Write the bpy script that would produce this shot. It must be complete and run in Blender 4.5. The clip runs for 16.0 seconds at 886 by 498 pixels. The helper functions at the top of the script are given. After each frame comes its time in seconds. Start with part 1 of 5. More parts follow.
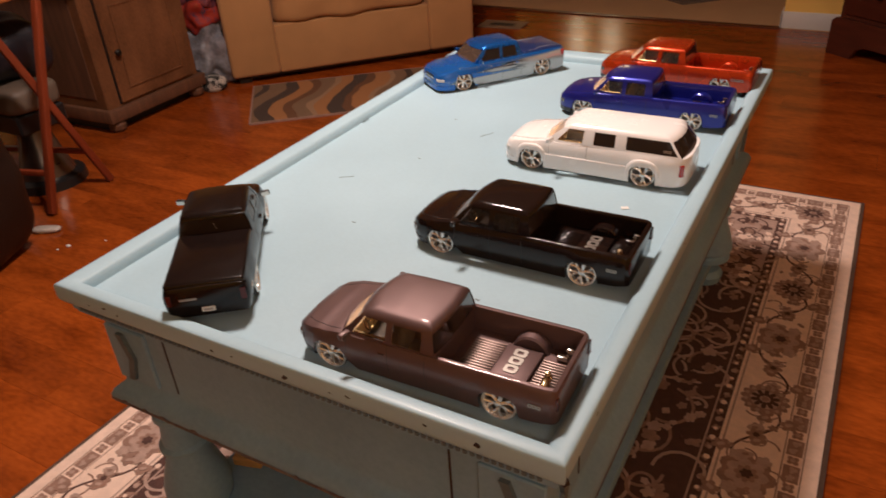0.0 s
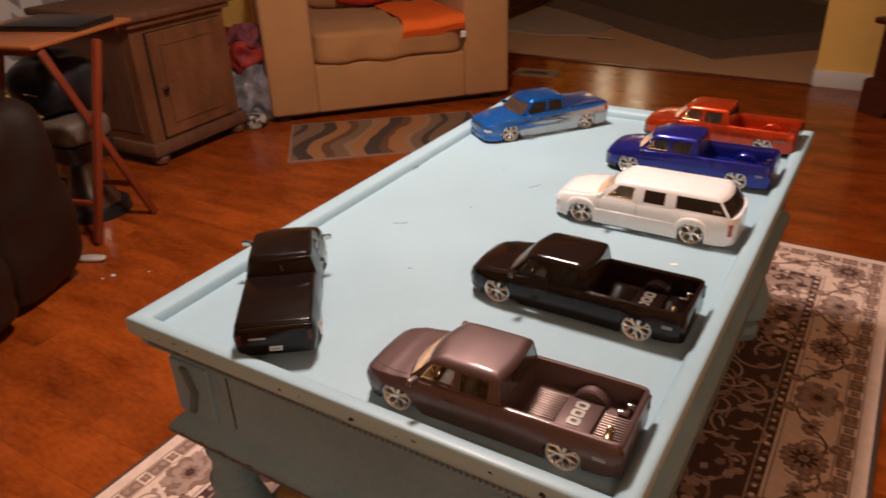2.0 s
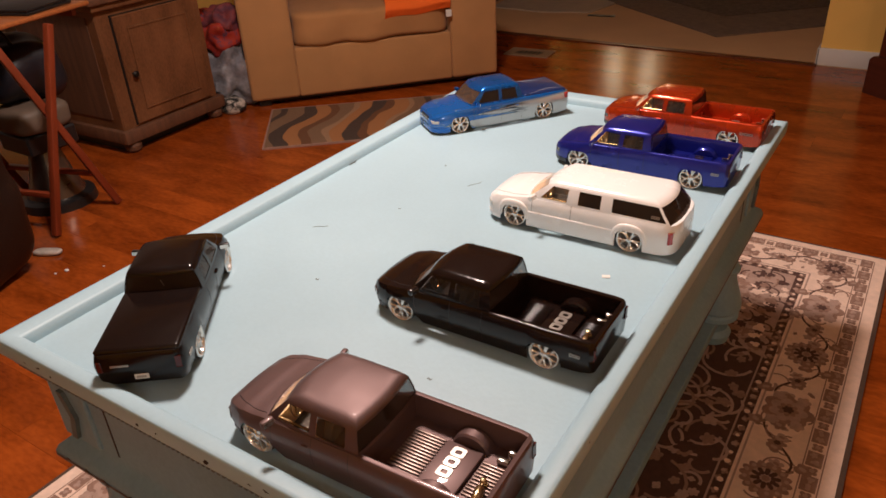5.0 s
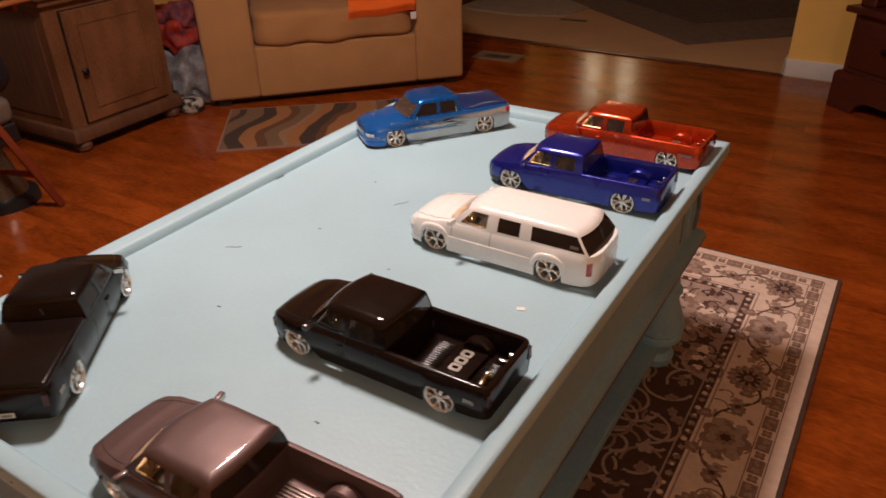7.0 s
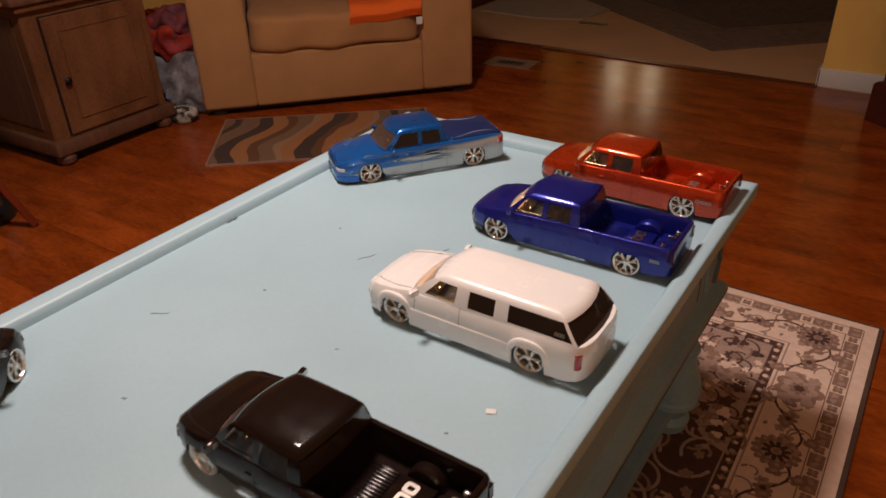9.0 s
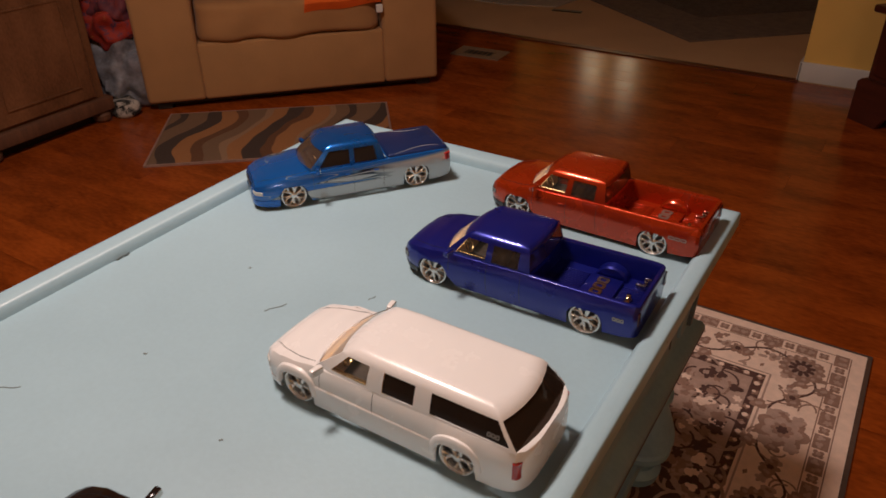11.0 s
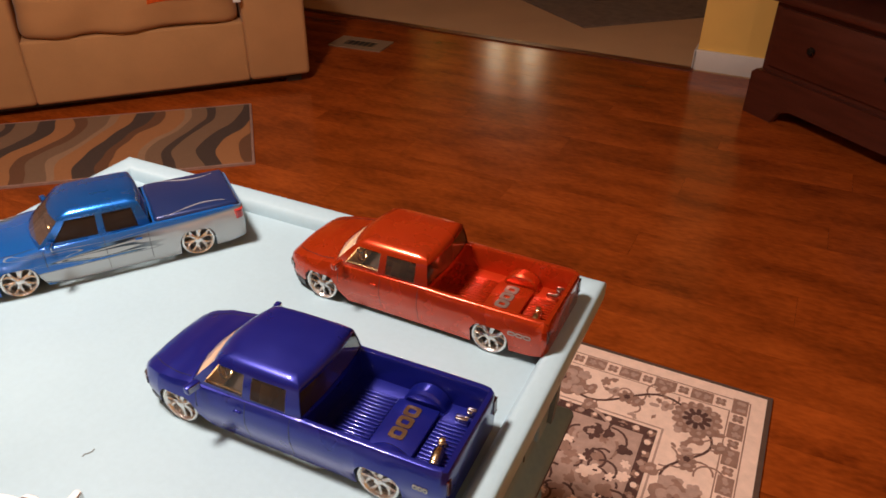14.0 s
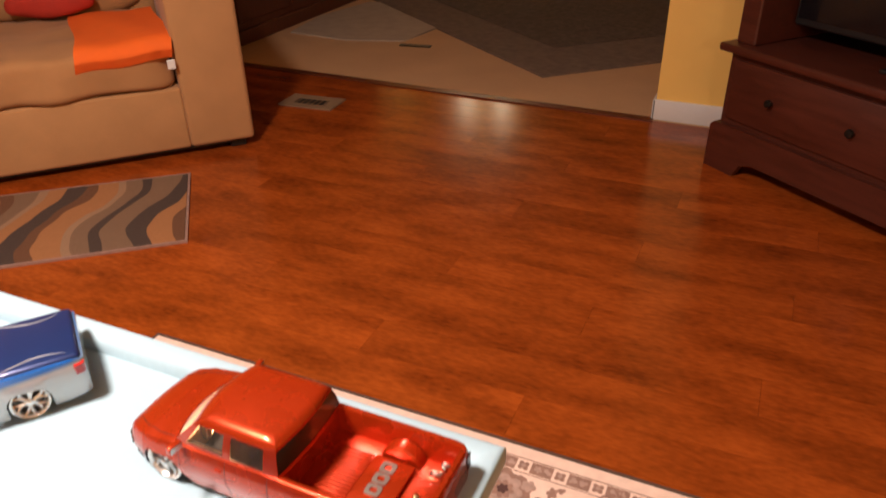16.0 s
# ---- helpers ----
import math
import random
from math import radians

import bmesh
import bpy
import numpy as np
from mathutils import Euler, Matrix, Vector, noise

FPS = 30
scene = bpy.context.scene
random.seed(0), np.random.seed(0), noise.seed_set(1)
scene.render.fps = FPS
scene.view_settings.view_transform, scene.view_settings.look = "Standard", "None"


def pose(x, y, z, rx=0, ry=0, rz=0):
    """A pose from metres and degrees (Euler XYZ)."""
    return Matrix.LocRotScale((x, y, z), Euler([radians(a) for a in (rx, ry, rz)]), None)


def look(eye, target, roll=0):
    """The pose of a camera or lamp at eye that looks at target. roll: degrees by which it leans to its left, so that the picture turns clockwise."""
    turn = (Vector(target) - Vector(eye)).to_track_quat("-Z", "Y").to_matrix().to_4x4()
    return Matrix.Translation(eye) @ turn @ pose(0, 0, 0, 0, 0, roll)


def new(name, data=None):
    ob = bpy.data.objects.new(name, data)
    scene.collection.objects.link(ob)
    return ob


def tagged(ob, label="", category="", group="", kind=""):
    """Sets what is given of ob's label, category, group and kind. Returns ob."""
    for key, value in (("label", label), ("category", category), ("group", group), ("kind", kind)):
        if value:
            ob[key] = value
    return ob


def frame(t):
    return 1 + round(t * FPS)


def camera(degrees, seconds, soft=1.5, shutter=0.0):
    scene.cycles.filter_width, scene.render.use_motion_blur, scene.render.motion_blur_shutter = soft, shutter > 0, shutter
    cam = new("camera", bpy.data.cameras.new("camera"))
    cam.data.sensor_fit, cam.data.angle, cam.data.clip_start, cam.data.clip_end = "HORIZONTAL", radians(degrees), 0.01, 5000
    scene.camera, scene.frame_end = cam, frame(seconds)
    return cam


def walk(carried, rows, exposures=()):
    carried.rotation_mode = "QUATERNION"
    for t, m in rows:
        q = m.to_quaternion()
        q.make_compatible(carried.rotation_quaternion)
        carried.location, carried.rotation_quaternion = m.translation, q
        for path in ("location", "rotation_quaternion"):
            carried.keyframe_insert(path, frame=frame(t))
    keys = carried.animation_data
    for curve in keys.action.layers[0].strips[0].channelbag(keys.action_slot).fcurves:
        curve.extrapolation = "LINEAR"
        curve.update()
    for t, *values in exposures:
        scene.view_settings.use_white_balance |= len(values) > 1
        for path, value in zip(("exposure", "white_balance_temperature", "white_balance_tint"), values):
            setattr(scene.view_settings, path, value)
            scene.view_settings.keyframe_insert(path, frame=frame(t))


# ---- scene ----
cam = camera(62.4, 16.0, soft=1.6, shutter=0.5)
PATH = [
    (0, (0.918, -0.463, 1.076), (0.033, 1.006, 0.048), -3.9),
    (0.5, (0.917, -0.487, 1.088), (-0.075, 0.943, 0.103), -4.8),
    (1, (0.893, -0.501, 1.084), (-0.203, 0.868, 0.123), -5.0),
    (1.5, (0.882, -0.512, 1.08), (-0.21, 0.847, 0.101), -4.2),
    (2, (0.879, -0.514, 1.111), (-0.067, 0.98, 0.176), -2.3),
    (2.5, (0.912, -0.46, 1.095), (0.062, 1.073, 0.131), -2.5),
    (3, (0.965, -0.344, 1.073), (0.129, 1.174, 0.075), -2.7),
    (3.5, (0.968, -0.3, 1.084), (0.025, 1.176, 0.119), -2.8),
    (4, (0.949, -0.331, 1.086), (-0.025, 1.106, 0.093), -3.4),
    (6.5, (0.997, -0.278, 1.11), (0.026, 1.175, 0.137), -2.4),
    (7, (1.01, -0.214, 1.105), (0.074, 1.247, 0.111), -1.5),
    (7.5, (0.969, -0.169, 1.076), (0.077, 1.291, 0.039), -1.4),
    (8, (0.947, -0.123, 1.07), (0.09, 1.367, 0.047), -0.9),
    (8.5, (0.956, -0.052, 1.071), (0.01, 1.386, 0.052), -0.7),
    (9, (0.957, 0.018, 1.091), (-0.029, 1.442, 0.092), -1.8),
    (11.5, (0.895, 0.266, 1.066), (0.014, 1.721, 0.014), 0.0),
    (12, (0.91, 0.325, 1.07), (0.099, 1.843, 0.049), -0.3),
    (12.5, (0.941, 0.428, 1.064), (0.113, 1.928, 0.032), -0.6),
    (13, (0.928, 0.467, 1.051), (0.104, 1.939, -0.024), -0.2),
    (13.5, (0.888, 0.519, 1.053), (0.104, 2.016, -0.017), 0.4),
    (14, (0.888, 0.558, 1.041), (0.16, 2.07, -0.047), 0.4),
    (14.5, (0.9, 0.607, 1.034), (0.166, 2.093, -0.085), 0.3),
    (15, (0.909, 0.659, 1.033), (0.191, 2.156, -0.082), 0.1),
    (15.5, (0.928, 0.72, 1.048), (0.225, 2.253, -0.027), -0.2),
    (16, (0.921, 0.773, 1.077), (0.205, 2.342, 0.064), -1.0),
]
EXPOSURES = [(0, -0.10), (2, -0.06), (4, -0.05), (6.5, -0.05), (7, -0.27), (9, -0.56), (11.5, -0.84), (12, -0.74), (12.5, 0.17), (13, 0.1), (13.5, 0.1), (14, 0.17), (14.5, 0.2), (15, 0.3), (15.5, 0.5), (16, 0.75)]
walk(cam, [(t, look(eye, target, roll)) for t, eye, target, roll in PATH], EXPOSURES)

# ---- light ----
world = bpy.data.worlds.new("night")
scene.world = world
world.use_nodes = True
world.node_tree.nodes["Background"].inputs[0].default_value = (1.0, 0.72, 0.5, 1)
world.node_tree.nodes["Background"].inputs[1].default_value = 0.02


def lamp(name, kind, where, energy, color, size, target=None):
    data = bpy.data.lights.new(name, kind)
    data.energy, data.color = energy, color
    if kind == "AREA":
        data.shape, data.size = "DISK", size
    else:
        data.shadow_soft_size = size
    ob = new(name, data)
    ob.matrix_world = look(where, target) if target else Matrix.Translation(where)
    return ob


WARM = (1.0, 0.79, 0.70)
lamp("ceiling_bulb_light", "AREA", (-0.02, 0.82, 2.12), 47.0, WARM, 0.30, (-0.0199, 0.82, 0.0))
# Unseen light added behind the camera to fill the shaded right side
lamp("right_fill_light", "POINT", (1.85, -1.45, 1.66), 19.0, (1.0, 0.87, 0.84), 0.10)
# Added fill light without a lamp, kept where the wall hides its reflection
lamp("far_room_fill", "POINT", (1.9, 6.6, 2.2), 5.4, (1.0, 0.74, 0.52), 0.12)


# ---- materials ----
def nodes_of(name):
    m = bpy.data.materials.new(name)
    m.use_nodes = True
    t = m.node_tree
    return m, t, t.nodes["Principled BSDF"]


def link(t, a, i, b, j):
    t.links.new(a.outputs[i], b.inputs[j])


def node(t, kind, **values):
    n = t.nodes.new(kind)
    for k, v in values.items():
        if k in ("operation", "blend_type", "data_type", "noise_dimensions", "wave_type", "bands_direction", "feature", "interpolation_type"):
            setattr(n, k, v)
        else:
            n.inputs[k.replace("_", " ")].default_value = v
    return n


def ramp(t, stops, constant=False):
    r = t.nodes.new("ShaderNodeValToRGB")
    if constant:
        r.color_ramp.interpolation = "CONSTANT"
    while len(r.color_ramp.elements) < len(stops):
        r.color_ramp.elements.new(0.5)
    for e, (at, c) in zip(r.color_ramp.elements, stops):
        e.position, e.color = at, (*c, 1)
    return r


def stuff(name, color, rough=0.5, metal=0.0, vary=0.12, scale=20.0, bump=0.0, bump_scale=None, coat=0.0, spec=0.5, second=None, stretch=None, sheen=0.0, per_object=0.0):
    """A plain surface with variation at two scales, and fine relief."""
    m, t, b = nodes_of(name)
    co = t.nodes.new("ShaderNodeTexCoord")
    mp = t.nodes.new("ShaderNodeMapping")
    link(t, co, "Object", mp, "Vector")
    if stretch:
        mp.inputs["Scale"].default_value = stretch
    big = node(t, "ShaderNodeTexNoise", Scale=scale, Detail=5.0)
    fine = node(t, "ShaderNodeTexNoise", Scale=bump_scale or scale * 14, Detail=3.0)
    link(t, mp, 0, big, "Vector"), link(t, mp, 0, fine, "Vector")
    dark = tuple(c * (1 - vary) for c in color)
    lite = tuple(min(1, c * (1 + vary)) for c in (second or color))
    r = ramp(t, [(0.3, dark), (0.7, lite)])
    mix = node(t, "ShaderNodeMath", operation="MULTIPLY_ADD")
    mix.inputs[1].default_value = 0.35
    link(t, fine, 0, mix, 0)
    half = node(t, "ShaderNodeMath", operation="MULTIPLY")
    half.inputs[1].default_value = 0.65
    link(t, big, 0, half, 0), link(t, half, 0, mix, 2), link(t, mix, 0, r, 0)
    out = r
    if per_object:
        oi = t.nodes.new("ShaderNodeObjectInfo")
        hsv = t.nodes.new("ShaderNodeHueSaturation")
        ma = node(t, "ShaderNodeMapRange")
        ma.inputs["To Min"].default_value, ma.inputs["To Max"].default_value = 1 - per_object, 1 + per_object
        link(t, oi, "Random", ma, 0), link(t, ma, 0, hsv, "Value"), link(t, r, 0, hsv, "Color")
        shift = node(t, "ShaderNodeVectorMath", operation="SCALE")
        shift.inputs[0].default_value, away = (37.0, 23.0, 11.0), node(t, "ShaderNodeVectorMath", operation="ADD")
        link(t, oi, "Random", shift, "Scale"), link(t, mp, 0, away, 0), link(t, shift, 0, away, 1)
        link(t, away, 0, big, "Vector"), link(t, away, 0, fine, "Vector")
        out = hsv
    link(t, out, 0, b, "Base Color")
    b.inputs["Roughness"].default_value, b.inputs["Metallic"].default_value = rough, metal
    b.inputs["Coat Weight"].default_value, b.inputs["Coat Roughness"].default_value = coat, 0.06
    b.inputs["Specular IOR Level"].default_value = spec
    b.inputs["Sheen Weight"].default_value = sheen
    rr = node(t, "ShaderNodeMapRange")
    rr.inputs["To Min"].default_value, rr.inputs["To Max"].default_value = max(0.02, rough - 0.08), min(1, rough + 0.08)
    link(t, big, 0, rr, 0), link(t, rr, 0, b, "Roughness")
    if bump:
        bp = node(t, "ShaderNodeBump", Strength=bump, Distance=0.002)
        link(t, fine, 0, bp, "Height"), link(t, bp, 0, b, "Normal")
    return m


def glass(name, color, rough=0.03, clear=0.75):
    m, t, b = nodes_of(name)
    b.inputs["Base Color"].default_value = (*color, 1)
    b.inputs["Roughness"].default_value = rough
    b.inputs["Transmission Weight"].default_value = clear
    b.inputs["IOR"].default_value = 1.2
    return m


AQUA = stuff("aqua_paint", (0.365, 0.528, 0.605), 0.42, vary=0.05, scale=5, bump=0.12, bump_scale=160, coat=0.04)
# Tabletop aqua again, darker and bluer: shade under the top is in the colour
AQUA_SHADED = stuff("shaded_aqua_paint", (0.19, 0.325, 0.44), 0.5, vary=0.12, scale=7, bump=0.25, bump_scale=120, second=(0.215, 0.35, 0.455))
# Dark copy for beads and chevrons: shade of the carved relief as colour
RELIEF_SHADE = stuff("relief_shade_paint", (0.10, 0.135, 0.15), 0.5, vary=0.25, scale=40, bump=0.2, bump_scale=160)
CHIPPED = stuff("bare_wood_chip", (0.035, 0.018, 0.012), 0.7, vary=0.3, scale=60)
WORN = stuff("worn_red_wood", (0.075, 0.024, 0.015), 0.65, vary=0.5, scale=30, second=(0.16, 0.14, 0.13))
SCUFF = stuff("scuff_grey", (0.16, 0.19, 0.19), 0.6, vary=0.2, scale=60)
PAPER = stuff("white_paper", (0.75, 0.74, 0.7), 0.7, vary=0.05)
WHEEL = stuff("polished_wheel_chrome", (0.84, 0.81, 0.77), 0.20, 0.74, vary=0.08, scale=160, bump=0.35, bump_scale=300)
DISH = stuff("wheel_dish_grey", (0.15, 0.14, 0.13), 0.28, 0.4, vary=0.3, scale=240)
SMOKED_RED = stuff("dark_red_lens", (0.07, 0.010, 0.009), 0.2, vary=0.1)
CHROME = stuff("chrome", (0.66, 0.63, 0.59), 0.16, 1.0, vary=0.03, scale=40)
BRASS = stuff("brass_gold", (0.62, 0.47, 0.26), 0.25, 1.0, vary=0.08, scale=80)
RUBBER = stuff("tyre_rubber", (0.012, 0.012, 0.012), 0.6, vary=0.2, scale=60)
TRIM = stuff("black_trim", (0.012, 0.012, 0.013), 0.35, vary=0.2, scale=60)
SILVER = stuff("badge_silver", (0.40, 0.365, 0.325), 0.36, 0.8, vary=0.05, scale=80)
RED_LENS = stuff("red_lens", (0.40, 0.02, 0.015), 0.15, vary=0.1, coat=0.8)
DARK_LENS = stuff("smoked_headlight_lens", (0.07, 0.055, 0.05), 0.12, vary=0.1, coat=0.8)
CLEAR_LENS = stuff("headlight_lens", (0.62, 0.60, 0.55), 0.12, vary=0.08, coat=0.8)
TAN = stuff("tan_interior", (0.80, 0.53, 0.24), 0.5, vary=0.2, scale=60)
DARK_IN = stuff("dark_interior", (0.03, 0.022, 0.018), 0.6, vary=0.2, scale=60)
TINT = glass("tinted_window", (0.10, 0.075, 0.06), 0.03, 0.72)
SMOKE = glass("smoked_window", (0.035, 0.022, 0.016), 0.03, 0.20)
# Windscreen glass made half opaque and peach, a warm reflection held in its colour
PEACHWIN = glass("peach_reflection_windscreen", (0.80, 0.64, 0.50), 0.05, 0.55)
CLEARSIDE = glass("clear_side_window", (0.95, 0.84, 0.66), 0.02, 0.97)


def paint(name, color, rough=0.28, coat=0.7, metal=0.35, flake=0.05, scale=900):
    return stuff(name, color, rough, metal, vary=flake, scale=30, bump=0.02, bump_scale=scale, coat=coat, spec=0.35 if max(color) < 0.05 else 0.5)


P_GREY = paint("mauve_grey_paint", (0.138, 0.083, 0.079), 0.50, 0.35, 0.50)
P_BLACK = paint("gloss_black_paint", (0.013, 0.0070, 0.0055), 0.13, 0.0, 0.0)
P_SATIN = paint("dark_black_paint", (0.009, 0.0050, 0.0042), 0.20, 0.0, 0.0)
P_WHITE = paint("white_paint", (0.90, 0.875, 0.86), 0.26, 0.4, 0.0, 0.015)
P_BLUE = paint("cobalt_blue_paint", (0.009, 0.015, 0.23), 0.30, 0.6, 0.5)
P_RED = paint("candy_orange_red_paint", (0.50, 0.042, 0.006), 0.27, 0.6, 0.6)
P_SKY = paint("bright_blue_paint", (0.004, 0.115, 0.45), 0.28, 0.7, 0.68)
P_SILVER = paint("silver_flame_paint", (0.42, 0.44, 0.45), 0.32, 0.5, 0.4)
P_NAVY = paint("deep_blue_cover", (0.009, 0.028, 0.12), 0.34, 0.5, 0.3)


def flame_paint():
    """Blue above, silver below, parted by licking tongues with a dark outline."""
    m, t, b = nodes_of("blue_silver_flame_paint")
    co = t.nodes.new("ShaderNodeTexCoord")
    sep = t.nodes.new("ShaderNodeSeparateXYZ")
    mp = t.nodes.new("ShaderNodeMapping")
    mp.inputs["Scale"].default_value = (7.5, 3, 105)
    mp.inputs["Rotation"].default_value = (0, 0.28, 0)
    link(t, co, "Object", sep, 0), link(t, co, "Object", mp, 0)
    nz = node(t, "ShaderNodeTexNoise", Scale=1.0, Detail=0.6)
    link(t, mp, 0, nz, "Vector")
    slope = node(t, "ShaderNodeMath", operation="MULTIPLY_ADD")
    slope.inputs[1].default_value, slope.inputs[2].default_value = 0.105, -0.0620
    link(t, sep, "X", slope, 0)
    front = node(t, "ShaderNodeMapRange")
    front.inputs["From Min"].default_value, front.inputs["From Max"].default_value = 0.205, 0.245
    front.inputs["To Min"].default_value, front.inputs["To Max"].default_value = 0.0, 0.03
    link(t, sep, "X", front, 0)
    lift = node(t, "ShaderNodeMath", operation="ADD")
    link(t, front, 0, lift, 0), link(t, slope, 0, lift, 1)
    up = node(t, "ShaderNodeMath", operation="ADD")
    link(t, sep, "Z", up, 0), link(t, lift, 0, up, 1)
    amp = node(t, "ShaderNodeMapRange")
    amp.inputs["From Min"].default_value, amp.inputs["From Max"].default_value = 0.03, 0.17
    amp.inputs["To Min"].default_value, amp.inputs["To Max"].default_value = 0.015, 0.150
    link(t, sep, "X", amp, 0)
    even = node(t, "ShaderNodeMath", operation="SUBTRACT")
    even.inputs[1].default_value = 0.5
    link(t, nz, 0, even, 0)
    sway = node(t, "ShaderNodeMath", operation="MULTIPLY_ADD")
    sway.inputs[2].default_value = 0.0525
    link(t, even, 0, sway, 0), link(t, amp, 0, sway, 1)
    lick = node(t, "ShaderNodeMath", operation="ADD")
    link(t, sway, 0, lick, 0), link(t, up, 0, lick, 1)
    si, dk, bl = (0.46, 0.47, 0.47), (0.015, 0.028, 0.05), (0.004, 0.115, 0.45)
    r = ramp(t, [(0.0, si), (0.345, si), (0.355, dk), (0.385, dk), (0.395, si), (0.430, si), (0.440, dk), (0.462, dk), (0.482, (0.10, 0.22, 0.36)), (0.530, bl), (0.575, bl), (0.583, (0.24, 0.33, 0.40)), (0.594, (0.24, 0.33, 0.40)), (0.602, bl)])
    sc = node(t, "ShaderNodeMath", operation="MULTIPLY_ADD")
    sc.inputs[1].default_value, sc.inputs[2].default_value = 12.0, 0.02
    link(t, lick, 0, sc, 0), link(t, sc, 0, r, 0)
    # over the rear wing the blue runs into silver with no dark outline
    soft = ramp(t, [(0.0, si), (0.46, si), (0.50, (0.20, 0.30, 0.40)), (0.54, bl)])
    along = node(t, "ShaderNodeMapRange")
    along.inputs["From Min"].default_value, along.inputs["From Max"].default_value = 0.035, 0.075
    both = t.nodes.new("ShaderNodeMixRGB")
    link(t, sc, 0, soft, 0), link(t, sep, "X", along, 0), link(t, along, 0, both, 0)
    link(t, soft, 0, both, 1), link(t, r, 0, both, 2), link(t, both, 0, b, "Base Color")
    b.inputs["Metallic"].default_value, b.inputs["Roughness"].default_value, b.inputs["Coat Weight"].default_value = 0.4, 0.26, 0.7
    return m


P_FLAME = flame_paint()


# ---- mesh helpers ----
def mesh_of(name, bm, material, smooth=35.0):
    bmesh.ops.recalc_face_normals(bm, faces=bm.faces)
    if smooth:
        for f in bm.faces:
            f.smooth = True
        for e in bm.edges:
            if len(e.link_faces) == 2 and e.calc_face_angle(0) > radians(smooth):
                e.smooth = False
    me = bpy.data.meshes.new(name)
    bm.to_mesh(me)
    bm.free()
    for m in (material if isinstance(material, (list, tuple)) else [material]):
        me.materials.append(m)
    return me


def part(name, bm, material, parent, label="", smooth=35.0, m=None):
    ob = new(name, mesh_of(name, bm, material, smooth))
    ob.parent = parent
    if m is not None:
        ob.matrix_local = m
    if label:
        ob["label"] = label
    return ob


def thing(name, label, category, m=None, group="", kind=""):
    ob = new(name)
    ob.empty_display_size = 0.05
    if m is not None:
        ob.matrix_world = m
    return tagged(ob, label, category, group, kind)


def solo(name, bm, material, label, category, m=None, group="", kind="", smooth=35.0):
    ob = new(name, mesh_of(name, bm, material, smooth))
    if m is not None:
        ob.matrix_world = m
    return tagged(ob, label, category, group, kind)


def box(bm, x0, x1, y0, y1, z0, z1, bevel=0.0, seg=1, m=None):
    r = bmesh.ops.create_cube(bm, size=1.0)
    vs = r["verts"]
    for v in vs:
        v.co = Vector(((x0 + x1) / 2 + v.co.x * (x1 - x0), (y0 + y1) / 2 + v.co.y * (y1 - y0), (z0 + z1) / 2 + v.co.z * (z1 - z0)))
    if bevel:
        es = list({e for v in vs for e in v.link_edges})
        r = bmesh.ops.bevel(bm, geom=es, offset=bevel, segments=seg, profile=0.5, affect="EDGES")
        vs = list({v for f in r["faces"] for v in f.verts} | {v for v in vs if v.is_valid})
    if m is not None:
        bmesh.ops.transform(bm, matrix=m, verts=vs)
    return vs


def boxed(*a, **k):
    bm = bmesh.new()
    box(bm, *a, **k)
    return bm


def grid(bm, rows, close=False, skip=None):
    """Faces over rows of points of equal length."""
    vs = [[bm.verts.new(p) for p in row] for row in rows]
    n = len(rows[0])
    for i in range(len(rows) - 1):
        for j in range(n if close else n - 1):
            if skip and skip(i, j):
                continue
            q = [vs[i][j], vs[i][(j + 1) % n], vs[i + 1][(j + 1) % n], vs[i + 1][j]]
            try:
                bm.faces.new(q)
            except ValueError:
                pass
    return vs


def lathe(bm, profile, n=24, m=None):
    """A turned body round z from (radius, z) pairs."""
    rows = [[Vector((r * math.cos(2 * math.pi * k / n), r * math.sin(2 * math.pi * k / n), z)) for k in range(n)] for r, z in profile]
    if m is not None:
        rows = [[m @ p for p in row] for row in rows]
    vs = grid(bm, rows, close=True)
    for row, (r, z) in ((vs[0], profile[0]), (vs[-1], profile[-1])):
        if r > 1e-5:
            bm.faces.new(row)
    return vs


def turned(profile, n=24, m=None):
    bm = bmesh.new()
    lathe(bm, profile, n, m)
    bmesh.ops.remove_doubles(bm, verts=bm.verts, dist=1e-6)
    return bm


def slab(bm, outline, z0, z1):
    """A flat piece with thickness from a 2D outline."""
    lo = [bm.verts.new((x, y, z0)) for x, y in outline]
    hi = [bm.verts.new((x, y, z1)) for x, y in outline]
    n = len(outline)
    bm.faces.new(lo[::-1]), bm.faces.new(hi)
    for k in range(n):
        bm.faces.new((lo[k], lo[(k + 1) % n], hi[(k + 1) % n], hi[k]))
    return lo + hi


def tube(bm, points, radius, n=8):
    pts = [Vector(p) for p in points]
    rows = []
    for i, p in enumerate(pts):
        d = (pts[min(i + 1, len(pts) - 1)] - pts[max(i - 1, 0)]).normalized()
        a = d.orthogonal().normalized() if i == 0 else (rows_a - d * rows_a.dot(d)).normalized()
        rows_a = a
        b = d.cross(a)
        r = radius[i] if isinstance(radius, (list, tuple)) else radius
        rows.append([p + a * (r * math.cos(2 * math.pi * k / n)) + b * (r * math.sin(2 * math.pi * k / n)) for k in range(n)])
    vs = grid(bm, rows, close=True)
    bm.faces.new(vs[0][::-1]), bm.faces.new(vs[-1])


